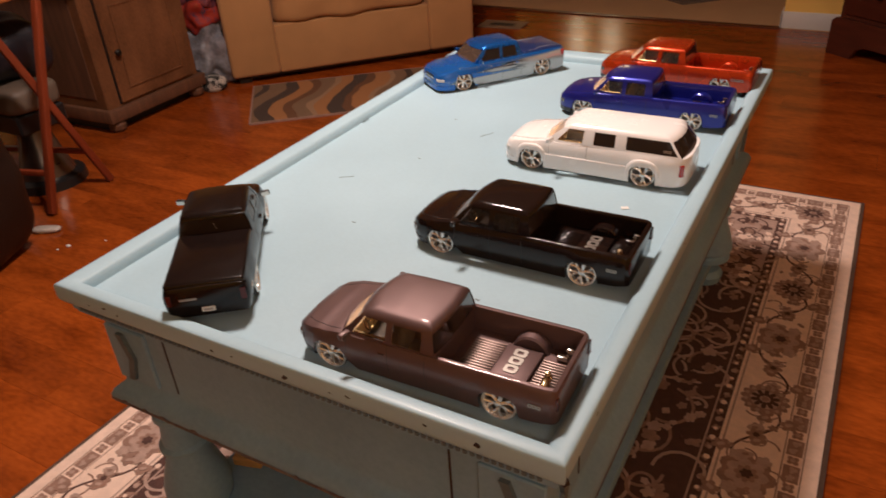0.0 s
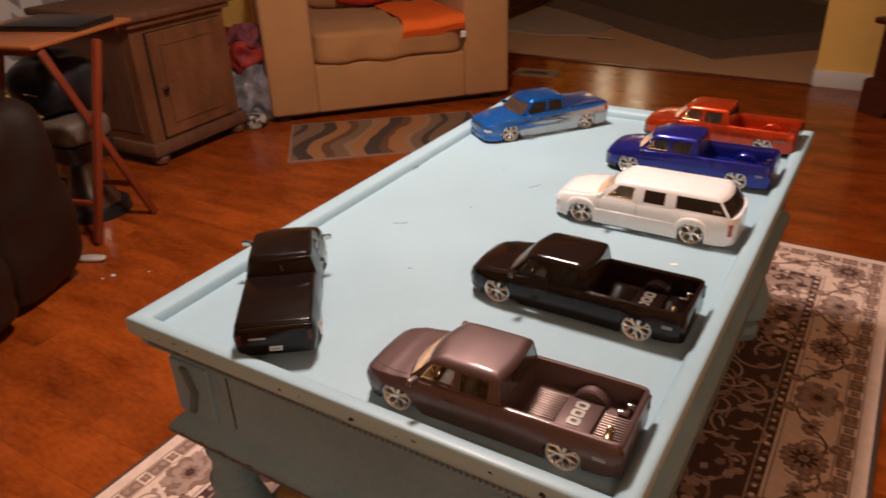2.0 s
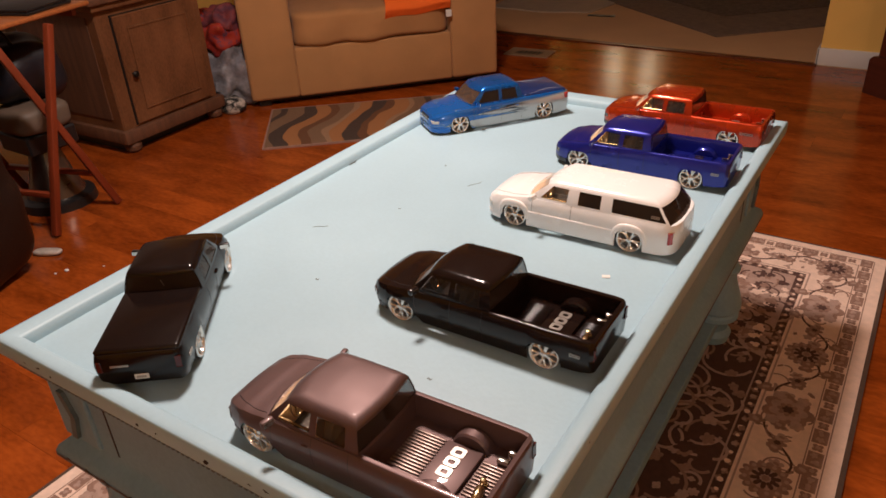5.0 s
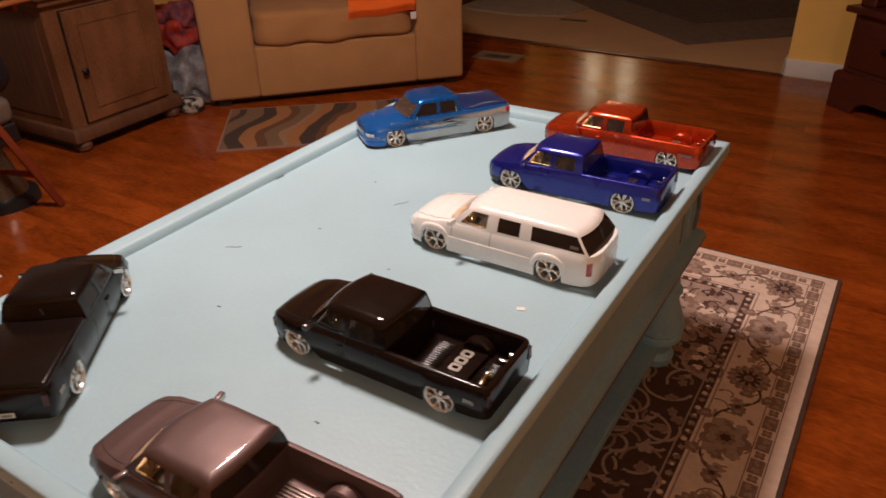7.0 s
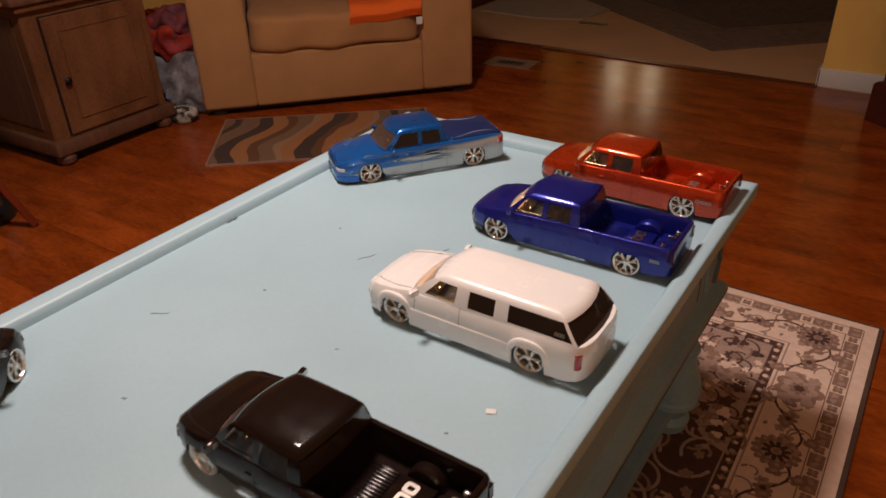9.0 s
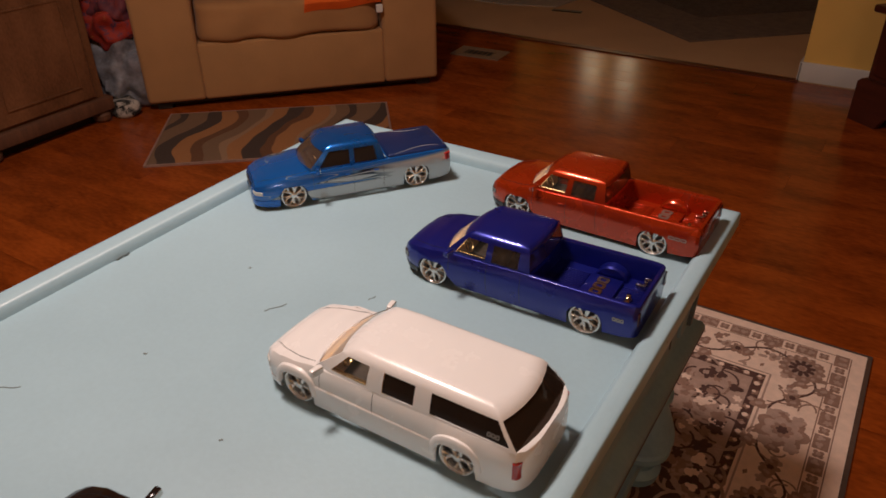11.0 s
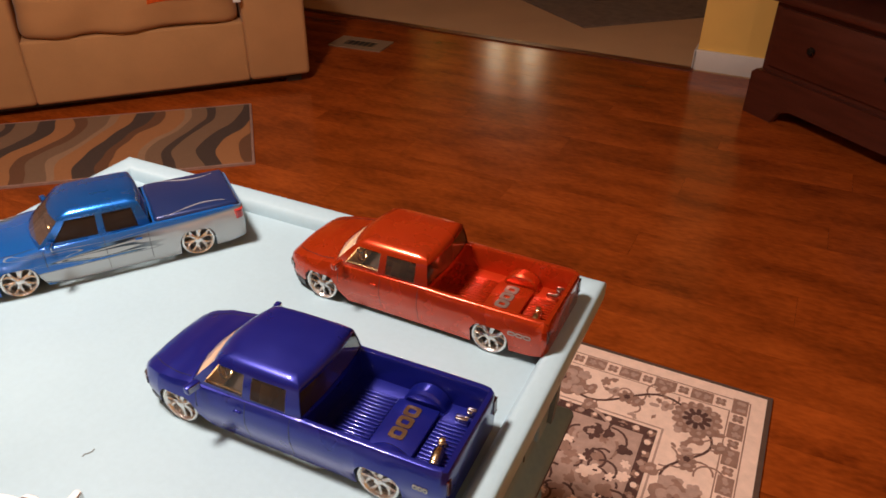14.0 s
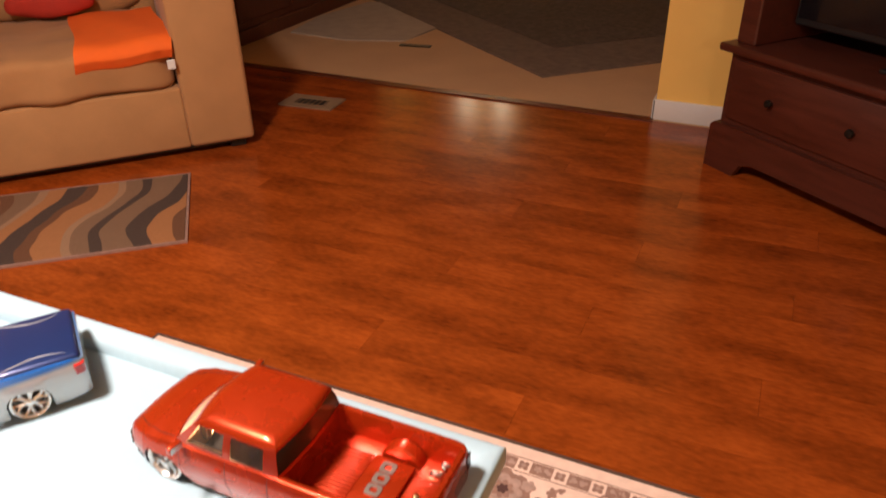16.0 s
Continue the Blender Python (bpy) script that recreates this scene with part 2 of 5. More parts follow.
def puff(bm, x0, x1, y0, y1, z0, z1, power=4.0, n=14, m=None, lump=0.0, seed=0, freq=9.0):
    """A soft cushion: a rounded block, fuller in the middle."""
    before = len(bm.verts)
    steps = [-1 + 2 * k / n for k in range(n + 1)]
    for axis in range(3):
        for sign in (1, -1):
            rows = []
            for a in steps:
                row = []
                for b in steps:
                    p = [a, b]
                    p.insert(axis, sign)
                    row.append(p)
                rows.append(row)
            grid(bm, rows)
    bm.verts.ensure_lookup_table()
    bmesh.ops.remove_doubles(bm, verts=bm.verts[before:], dist=1e-5)
    bm.verts.ensure_lookup_table()
    vs = bm.verts[before:]
    c = Vector(((x0 + x1) / 2, (y0 + y1) / 2, (z0 + z1) / 2))
    h = Vector(((x1 - x0) / 2, (y1 - y0) / 2, (z1 - z0) / 2))
    for v in vs:
        p = v.co.copy()
        k = (abs(p.x) ** power + abs(p.y) ** power + abs(p.z) ** power) ** (1 / power)
        p = p / k
        q = Vector((p.x * h.x, p.y * h.y, p.z * h.z)) + c
        if lump:
            q += p.normalized() * lump * noise.noise(q * freq + Vector((seed, 0, 0)))
        v.co = m @ q if m is not None else q
    return vs

# ---- room ----
WOOD_FLOOR = stuff("red_brown_laminate", (0.222, 0.039, 0.006), 0.18, vary=0.36, scale=3.2, bump=0.03, bump_scale=30, coat=0.0, spec=0.32, second=(0.31, 0.064, 0.009), stretch=(1.3, 3.4, 1), per_object=0.10)
YELLOW = stuff("yellow_wall_paint", (0.90, 0.57, 0.145), 0.6, vary=0.04, scale=6, bump=0.1, bump_scale=200)
WHITE_TRIM = stuff("white_trim_paint", (0.72, 0.70, 0.66), 0.4, vary=0.04, scale=8)
CEIL = stuff("ceiling_white", (0.72, 0.70, 0.66), 0.8, vary=0.03, scale=5, bump=0.3, bump_scale=90)
TILE = stuff("beige_floor", (0.55, 0.335, 0.175), 0.85, vary=0.12, scale=2.5, bump=0.1, bump_scale=120)
MAT_GREY = stuff("grey_mat", (0.17, 0.120, 0.088), 0.9, vary=0.30, scale=22, bump=0.5, bump_scale=260)
MAT_DARK = stuff("dark_grey_mat", (0.10, 0.072, 0.055), 0.9, vary=0.55, scale=34, bump=0.5, bump_scale=260)

# floor planks run across the room, staggered, over a sub-floor
floor = solo("floor", boxed(-2.6, 2.4, -2.45, 3.72, -0.06, -0.012), TRIM, "red-brown glossy laminate wood plank floor", "floor", kind="structure")


def seam_y(x):
    """Where the plank floor meets the adjoining room's floor: a line slightly askew."""
    return 3.70 + 0.018 * (0.53 - x)


bm = bmesh.new()
slab(bm, [(-3.2, seam_y(-3.2) + 0.025), (3.2, seam_y(3.2) + 0.025), (3.2, 9.0), (-3.2, 9.0)], -0.06, 0.0)
far_floor = solo("floor_far_room", bm, TILE, "beige floor of the adjoining room", "floor", kind="structure")
strip = bmesh.new()
slab(strip, [(-3.0, seam_y(-3.0)), (0.53, seam_y(0.53)), (0.53, seam_y(0.53) + 0.045), (-3.0, seam_y(-3.0) + 0.045)], -0.004, 0.006)
solo("trim_threshold", strip, stuff("threshold_wood", (0.12, 0.03, 0.012), 0.35, vary=0.2), "dark wooden threshold strip between the floors", "threshold", kind="structure")


def wall(name, x0, x1, y0, y1, z0=0.0, z1=2.45, mat=YELLOW, label="yellow painted wall"):
    return solo(name, boxed(x0, x1, y0, y1, z0, z1), mat, label, "wall", kind="structure")


wall("wall_west", -2.75, -2.6, -2.6, 3.9)
wall("wall_east", 2.4, 2.55, -2.6, 3.9)
wall("wall_south", -2.6, 2.4, -2.6, -2.45)
wall("wall_north", 0.531, 2.4, 3.745, 3.87)
wall("wall_north_west", -2.6, -1.75, 3.745, 3.87)
wall("wall_north_header", -1.75, 0.531, 3.745, 3.87, 2.1, 2.45)
wall("wall_far_west", -3.2, -3.05, 3.9, 9.0)
wall("wall_far_east", 3.05, 3.2, 3.9, 9.0)
wall("wall_far_north", -3.05, 3.05, 8.85, 9.0)
solo("ceiling", boxed(-3.2, 3.2, -2.6, 9.0, 2.45, 2.55), CEIL, "white textured ceiling", "ceiling", kind="structure")
bm = bmesh.new()
box(bm, 0.520, 2.4, 3.730, 3.745, 0.0, 0.085, 0.004, 2)
box(bm, 0.519, 0.531, 3.730, 3.875, 0.0, 0.085, 0.003, 1)
solo("baseboard", bm, WHITE_TRIM, "white painted baseboard along the yellow wall", "baseboard", kind="structure")
solo("baseboard_west", boxed(-2.6, -2.585, -2.45, 3.74, 0, 0.085, bevel=0.004), WHITE_TRIM, "white painted baseboard", "baseboard", kind="structure")

# grey rug in the adjoining room: one corner points this way
e1, e2 = Vector((-0.79, 0.62)), Vector((0.73, 0.69))
c0 = Vector((-0.06, 4.105))
far_rug = thing("area_rug", "grey shaggy area rug lying on the beige floor", "rug")
bm = bmesh.new()
slab(bm, [tuple(c0), tuple(c0 + e2 * 2.0), tuple(c0 + e2 * 2.0 + e1 * 3.0), tuple(c0 + e1 * 3.0)], 0.0, 0.010)
part("rug_surface", bm, MAT_GREY, far_rug)
bm = bmesh.new()
a = c0 + e1 * 0.42 + e2 * 0.34
slab(bm, [tuple(a), tuple(a + e2 * 1.5), tuple(a + e2 * 1.5 + e1 * 2.2), tuple(a + e1 * 2.2)], 0.010, 0.014)
part("inner_field", bm, MAT_DARK, far_rug, "darker flecked inner field")

# floor vent
vent = thing("floor_vent", "beige metal floor register with a dark grille", "vent", pose(-0.90, 3.39, 0, 0, 0, 4))
VENT = stuff("vent_metal", (0.30, 0.20, 0.12), 0.45, 0.2, vary=0.1)
bm = bmesh.new()
for x0, x1, y0, y1 in ((-0.13, 0.13, -0.075, -0.035), (-0.13, 0.13, 0.035, 0.075), (-0.13, -0.075, -0.035, 0.035), (0.075, 0.13, -0.035, 0.035)):
    box(bm, x0, x1, y0, y1, 0.001, 0.006)
part("frame", bm, VENT, vent)
part("opening", boxed(-0.075, 0.075, -0.035, 0.035, 0.001, 0.003), TRIM, vent)
for k in range(6):
    part("slat", boxed(-0.066 + 0.026 * k, -0.062 + 0.026 * k, -0.034, 0.034, 0.003, 0.005), VENT, vent)

# ---- coffee table ----
W, L, TOP, RIM = 0.757, 1.276, 0.5205, 0.541
table = thing("coffee_table", "pale aqua painted wooden coffee table with chipped rim and carved apron", "coffee table")


def frame_ring(bm, profile, x0, x1, y0, y1):
    """A moulding round a rectangle: (inset, z) pairs, mitred at the corners."""
    rows = []
    for d, z in profile:
        rows.append([(x0 + d, y0 + d, z), (x1 - d, y0 + d, z), (x1 - d, y1 - d, z), (x0 + d, y1 - d, z)])
    grid(bm, rows, close=True)


bm = bmesh.new()
rim = [(0.050, 0.506), (0.010, 0.507), (0.004, 0.510), (0.0008, 0.515), (0.0, 0.520), (0.0, 0.5355), (0.0006, 0.5385), (0.0024, 0.5405), (0.006, 0.5414), (0.012, 0.5412), (0.0175, 0.5400), (0.0225, 0.5372), (0.0265, 0.5332), (0.0293, 0.5280), (0.0308, 0.5225), (0.0313, 0.5207), (0.037, 0.52055)]
frame_ring(bm, rim, 0, W, 0, L)
part("rim", bm, AQUA, table, "rounded raised rim with chipped paint", smooth=50)
part("tabletop", boxed(0.0355, W - 0.0355, 0.0355, L - 0.0355, 0.500, TOP), AQUA, table)
bm = bmesh.new()
frame_ring(bm, [(0.055, 0.509), (0.0105, 0.509), (0.0105, 0.4965), (0.0135, 0.4945), (0.0135, 0.490), (0.020, 0.486), (0.028, 0.480), (0.033, 0.472), (0.036, 0.464), (0.036, 0.362), (0.034, 0.353), (0.028, 0.348), (0.019, 0.341), (0.014, 0.331), (0.015, 0.321), (0.024, 0.314), (0.07, 0.314)], 0, W, 0, L)
part("apron", bm, AQUA_SHADED, table, "aqua apron with its shade put into the colour", smooth=40)
bm = bmesh.new()
frame_ring(bm, [(0.0136, 0.3275), (0.0133, 0.3235), (0.0140, 0.3205), (0.0232, 0.3130), (0.040, 0.3128)], 0, W, 0, L)
part("worn_edge", bm, WORN, table, "lower edge worn to bare wood")
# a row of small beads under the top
bead = mesh_of("bead", boxed(-0.0029, 0.0029, -0.0030, 0.002, 0.4975, 0.5045, bevel=0.0013), RELIEF_SHADE)


def bead_row(n, place):
    for k in range(n):
        o = new("bead", bead)
        o.parent, o.matrix_local = table, place(k / (n - 1))


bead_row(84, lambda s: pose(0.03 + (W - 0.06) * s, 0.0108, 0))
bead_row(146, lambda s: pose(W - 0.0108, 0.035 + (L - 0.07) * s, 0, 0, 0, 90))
bm = bmesh.new()
for k in range(84):
    x = 0.03 + (W - 0.06) * k / 83
    box(bm, x - 0.0029, x + 0.0029, L - 0.0128, L - 0.0078, 0.4975, 0.5045)
for k in range(146):
    y = 0.035 + (L - 0.07) * k / 145
    box(bm, 0.0078, 0.0128, y - 0.0029, y + 0.0029, 0.4975, 0.5045)
tagged(part("bead_moulding", bm, RELIEF_SHADE, table), kind="stuff")
# corner pilasters with a chevron, drawer gaps, and the legs
for cx, cy in ((0, 0), (1, 0), (0, 1), (1, 1)):
    px, py = (0.072 if not cx else W - 0.072), (0.072 if not cy else L - 0.072)
    part("corner_block", boxed(px - 0.041, px + 0.041, py - 0.041, py + 0.041, 0.362, 0.462, bevel=0.002), AQUA_SHADED, table)
    for side in (0, 1):
        bm = bmesh.new()
        slab(bm, [(-0.012, 0.042), (0.000, 0.042), (0.014, 0.0), (0.000, -0.042), (-0.012, -0.042), (0.002, 0.0)], 0, 0.006)
        if side == 0:
            m = Matrix.Translation((px, py + (-0.041 if not cy else 0.041), 0.413)) @ Euler((radians(90 if not cy else -90), 0, 0)).to_matrix().to_4x4()
        else:
            m = Matrix.Translation((px + (-0.041 if not cx else 0.041), py, 0.413)) @ Euler((radians(90), 0, radians(90 if cx else -90))).to_matrix().to_4x4()
        part("chevron", bm, RELIEF_SHADE, table, m=m)
    prof = [(0.034, 0.314), (0.045, 0.306), (0.045, 0.298), (0.036, 0.292), (0.033, 0.284), (0.041, 0.278), (0.042, 0.270), (0.034, 0.263), (0.036, 0.240), (0.039, 0.216), (0.046, 0.210), (0.046, 0.203), (0.038, 0.197), (0.043, 0.175), (0.054, 0.145), (0.062, 0.120), (0.063, 0.106), (0.055, 0.098), (0.060, 0.092), (0.060, 0.0802)]
    lx, ly = (0.072 if not cx else W - 0.072), (0.072 if not cy else L - 0.072)
    prof = [(r * 0.90, z) for r, z in prof]
    part("leg", turned(prof, 28, pose(lx, ly, 0)), AQUA_SHADED, table, "turned bulbous leg")
    part("foot", turned([(0.02, 0.05), (0.034, 0.046), (0.044, 0.032), (0.04, 0.012), (0.028, 0.009)], 24, pose(lx, ly, 0)), AQUA_SHADED, table)
part("lower_shelf", boxed(0.055, W - 0.055, 0.055, L - 0.055, 0.050, 0.080, bevel=0.006, seg=2), AQUA_SHADED, table)
for x in (0.150, W - 0.150):
    part("panel_groove", boxed(x - 0.0015, x + 0.0015, 0.0352, 0.0368, 0.366, 0.462), CHIPPED, table)
for y in (0.15, L - 0.15):
    part("panel_groove", boxed(W - 0.0368, W - 0.0352, y - 0.0015, y + 0.0015, 0.366, 0.462), CHIPPED, table)
# chips along the rim
rng = random.Random(4)


def chip(x, y, z, sx, sy, name="paint_chip", mat=CHIPPED, tilt=(0, 0)):
    bm = bmesh.new()
    n = 9
    out = [(sx * (0.6 + 0.4 * rng.random()) * math.cos(2 * math.pi * k / n), sy * (0.6 + 0.4 * rng.random()) * math.sin(2 * math.pi * k / n)) for k in range(n)]
    slab(bm, out, -0.0006, 0.0005)
    return part(name, bm, mat, table, m=pose(x, y, z, tilt[0], tilt[1], rng.uniform(-20, 20)))


for x in (0.07, 0.10, 0.125, 0.30, 0.33, 0.41, 0.48, 0.505, 0.60, 0.66):
    big = x in (0.41, 0.66)
    chip(x, 0.0005, 0.5265 + rng.uniform(-0.003, 0.004), 0.010 if big else rng.uniform(0.003, 0.008), 0.004 if big else rng.uniform(0.0012, 0.0026), tilt=(82, 0))
for x in (0.045, 0.16, 0.215, 0.37, 0.45, 0.56, 0.63, 0.70):
    chip(x, 0.0045, 0.5372, rng.uniform(0.002, 0.005), 0.0015, mat=SCUFF, tilt=(42, 0))
chip(W - 0.003, 0.003, 0.518, 0.009, 0.007, tilt=(75, 40))
chip(W - 0.006, 0.004, 0.5365, 0.005, 0.003, tilt=(40, 20))
for x in (0.045, 0.09, 0.13, 0.19, 0.235, 0.31, 0.38, 0.46, 0.55, 0.61, 0.69):
    chip(x, 0.0132, 0.3265 + rng.uniform(-0.002, 0.003), rng.uniform(0.006, 0.016), rng.uniform(0.002, 0.005), mat=WORN, tilt=(86, 0))
for y in (0.72, 0.732, 0.3, 1.02):
    chip(0.0325, y, 0.5222, 0.0025, 0.008, mat=SCUFF, tilt=(0, -35))
for y in (0.09, 0.22, 0.47, 0.69, 0.93, 1.1):
    chip(W - 0.001, y, 0.531, 0.003, 0.004, mat=SCUFF, tilt=(0, 75))
# scratches and specks on the top
for x, y, a, ln in ((0.158, 0.481, 35, 0.026), (0.307, 0.749, 62, 0.030), (0.268, 0.346, 20, 0.006), (0.53, 0.42, 15, 0.005), (0.42, 0.55, 80, 0.004), (0.24, 0.60, 40, 0.005), (0.40, 0.83, 75, 0.012), (0.62, 0.50, 60, 0.004), (0.545, 0.235, 10, 0.006), (0.21, 0.80, 20, 0.004)):
    bm = bmesh.new()
    pts = [(-ln / 2 + ln * k / 4, 0.0012 * math.sin(k * 1.7)) for k in range(5)]
    w = 0.0007 if ln > 0.01 else 0.0012
    slab(bm, [(p, q - w) for p, q in pts] + [(p, q + w) for p, q in pts[::-1]], 0, 0.0004)
    part("scratch", bm, SCUFF, table, m=pose(x, y, TOP + 0.0001, 0, 0, a))
solo("paper_scrap", boxed(-0.006, 0.006, -0.004, 0.004, 0, 0.001, bevel=0.0003), PAPER, "small white paper scrap on the tabletop", "paper scrap", m=pose(0.644, 0.555, TOP + 0.0003, 0, 0, 25))
# a bit of yellow wood on the lower shelf
bm = bmesh.new()
box(bm, -0.028, 0.028, -0.028, 0.028, 0, 0.02, 0.003, 1)
solo("wooden_block", bm, stuff("yellow_wood", (0.42, 0.24, 0.08), 0.6, vary=0.25, scale=30, stretch=(1, 8, 1)), "small yellowish wooden block on the lower shelf", "block", m=pose(0.100, 0.175, 0.0803, 0, 0, 15))

# ---- toy trucks ----
IRONISH = stuff("brake_steel", (0.18, 0.16, 0.14), 0.3, 0.9, vary=0.2, scale=80)
BROWNWIN = glass("brown_windscreen", (0.20, 0.13, 0.095), 0.04, 0.72)
COPPERISH = stuff("mauve_silver_rib", (0.27, 0.19, 0.165), 0.35, 0.5, vary=0.08, scale=80)
ZH, WR = 0.0205, 0.0212          # hub height and wheel radius


def lerp(a, b, t):
    return a + (b - a) * t


def curve(points, x):
    if x <= points[0][0]:
        return points[0][1]
    for (a, u), (b, v) in zip(points, points[1:]):
        if x <= b:
            s = (x - a) / (b - a)
            s = s * s * (3 - 2 * s)
            return u + (v - u) * s
    return points[-1][1]


def wheel(parent, x, side, style=6):
    """Tyre, dished rim with spokes, hub cap and brake disc; side is +1 on the left."""
    out = side
    y = 0.0560 * side
    turn = Matrix.Translation((x, y, ZH)) @ Euler((radians(-90 * out), 0, 0)).to_matrix().to_4x4()
    tyre = part("tyre", turned([(0.0001, -0.016), (0.0205, -0.016), (WR, -0.0135), (WR, -0.003), (0.0207, -0.0008), (0.0200, -0.0002), (0.0192, -0.001), (0.0182, -0.0115), (0.0001, -0.0118)], 36), RUBBER, parent, m=turn)
    bm = bmesh.new()
    dish = ((0.0170, -0.002), (0.0166, -0.006), (0.0160, -0.0095), (0.010, -0.0105), (0.002, -0.0108))
    grid(bm, [[Vector((r * math.cos(2 * math.pi * k / 36), r * math.sin(2 * math.pi * k / 36), z)) for r, z in dish] for k in range(37)])
    part("rim", bm, DISH, tyre, "chrome rim")
    bm = bmesh.new()
    lathe(bm, [(0.0001, -0.0080), (0.0115, -0.0080), (0.0115, -0.0100), (0.0001, -0.0100)], 24)
    part("brake_disc", bm, IRONISH, tyre)
    # forked spokes with a ridge along each prong, and a broad rolled lip
    bm = bmesh.new()
    n = style

    def prong(a0, r0, z0, a1, r1, z1, w0, w1):
        rows = []
        for j in range(5):
            q = j / 4
            a, r = lerp(a0, a1, q * q), lerp(r0, r1, q)
            z = lerp(z0, z1, q) - 0.0016 * math.sin(math.pi * q)
            w = lerp(w0, w1, q)
            p, e = Vector((r * math.cos(a), r * math.sin(a), z)), Vector((-math.sin(a), math.cos(a), 0))
            rows.append([p - e * w - Vector((0, 0, 0.0035)), p - e * w - Vector((0, 0, 0.0007)), p + Vector((0, 0, 0.0002)), p + e * w - Vector((0, 0, 0.0007)), p + e * w - Vector((0, 0, 0.0035))])
        grid(bm, rows)
    for k in range(n):
        a = 2 * math.pi * (k + 0.3) / n
        for off in (-0.30, 0.30):
            prong(a, 0.002, 0.0004, a + off, 0.0174, -0.0006, 0.0021, 0.0013)
    lip = ((0.0162, -0.0062), (0.0166, -0.0022), (0.0172, -0.0002), (0.0180, 0.0012), (0.0190, 0.0018), (0.0200, 0.0013), (0.0206, -0.0002))
    grid(bm, [[Vector((r * math.cos(2 * math.pi * k / 40), r * math.sin(2 * math.pi * k / 40), z)) for r, z in lip] for k in range(41)])
    part("spokes", bm, WHEEL, tyre, "chrome forked spokes and lip", smooth=28)
    part("hub_cap", turned([(0.0045, -0.003), (0.0042, 0.0008), (0.003, 0.0018), (0.0001, 0.0022)], 16), WHEEL, tyre)
    return tyre


BELLY = [(0.0, -0.0052), (0.2, -0.0034), (0.42, -0.0008), (0.58, 0.0003), (0.75, -0.0006), (0.9, -0.0026), (1.0, -0.0050)]


def side_y(spec, x, z):
    """Half width of the body at a height: fullest above the middle, tucked in below."""
    zt = curve(spec["belt"], x)
    q = min(1.0, max(0.0, (z - 0.006) / (zt - 0.006)))
    for (a, u), (b, v) in zip(BELLY, BELLY[1:]):
        if q <= b:
            d = u + (v - u) * (q - a) / (b - a)
            break
    return curve(spec["half"], x) + d * (spec.get("belly", 1.0) if q < 0.58 else 1.0)


def shell(spec):
    """The lower body: columns of points from the sill over the shoulder, station by station. Arches follow the wheels."""
    xr, xf, tail, nose = 0.0, spec["wb"], spec["tail"], spec["nose"]
    ar = spec.get("arch", 0.0225)
    st = set()
    for c in (xr, xf):
        for k in range(13):
            st.add(round(c + ar * math.cos(math.pi * k / 12), 5))
    for k in range(15):
        st.add(round(lerp(xr + ar, xf - ar, k / 14), 5))
    for k in range(9):
        s = k / 8
        st.add(round(lerp(xf + ar, nose, 1 - (1 - s) ** 2.0), 5))
        st.add(round(lerp(xr - ar, tail, 1 - (1 - s) ** 1.6), 5))
    st |= {round(v, 5) for v in (spec["cab"][0], spec["cab"][1])}
    xs = sorted(st)
    if spec["bed"] == "open":
        xs += [spec["cab"][0] + 0.0002, tail + 0.0055, tail + 0.0057]
        xs = sorted(xs)
    rows, kinds = [], []
    for x in xs:
        # sill or arch
        zb = curve(spec["sill"], x)
        for c in (xr, xf):
            if abs(x - c) < ar:
                zb = max(zb, min(spec.get("arch_top", 0.0372), ZH - 0.001 + math.sqrt(max(0, ar * ar - (x - c) ** 2))))
        zt = curve(spec["belt"], x)
        flare = max((spec.get("flare", 0.0016) * math.exp(-((x - c) / 0.026) ** 2) for c in (xr, xf)))
        ys = []
        for u in (0, 0.14, 0.34, 0.54, 0.72, 0.90, 1.0):
            z = lerp(zb, zt, u)
            ys.append((x, side_y(spec, x, z) + flare * (1 - u), z))
        y_in = ys[-1][1]
        if spec["bed"] == "open" and tail + 0.0056 < x < spec["cab"][0] + 0.0001:
            zf = 0.026
            top = [(x, y_in - 0.0012, zt + 0.0006), (x, y_in - 0.0052, zt + 0.0004), (x, y_in - 0.0064, zt - 0.0016), (x, y_in - 0.0066, zf), (x, 0, zf)]
        else:
            cr = curve(spec["crown"], x)
            top = [(x, y_in * s, zt + cr * (1 - s * s) + 0.0004) for s in (0.94, 0.82, 0.6, 0.3, 0.0)]
        rows.append(ys + top)
        kinds.append("cab" if spec["cab"][0] + 0.0003 < x <= spec["cab"][1] else "")
    bm = bmesh.new()
    full = []
    for row in rows:
        full.append([Vector((x, y, z)) for x, y, z in row] + [Vector((x, -y, z)) for x, y, z in row[-2::-1]])
    n = len(full[0])

    def skip(i, j):
        return spec["cab"][0] - 1e-4 <= xs[i] and xs[i + 1] <= spec["cab"][1] + 1e-4 and 7 <= j < n - 8 and xs[i + 1] - xs[i] > 0.0003
    vs = grid(bm, full, skip=skip)
    bm.faces.new(vs[0]), bm.faces.new(vs[-1][::-1])
    bmesh.ops.remove_doubles(bm, verts=bm.verts, dist=5e-6)
    return bm


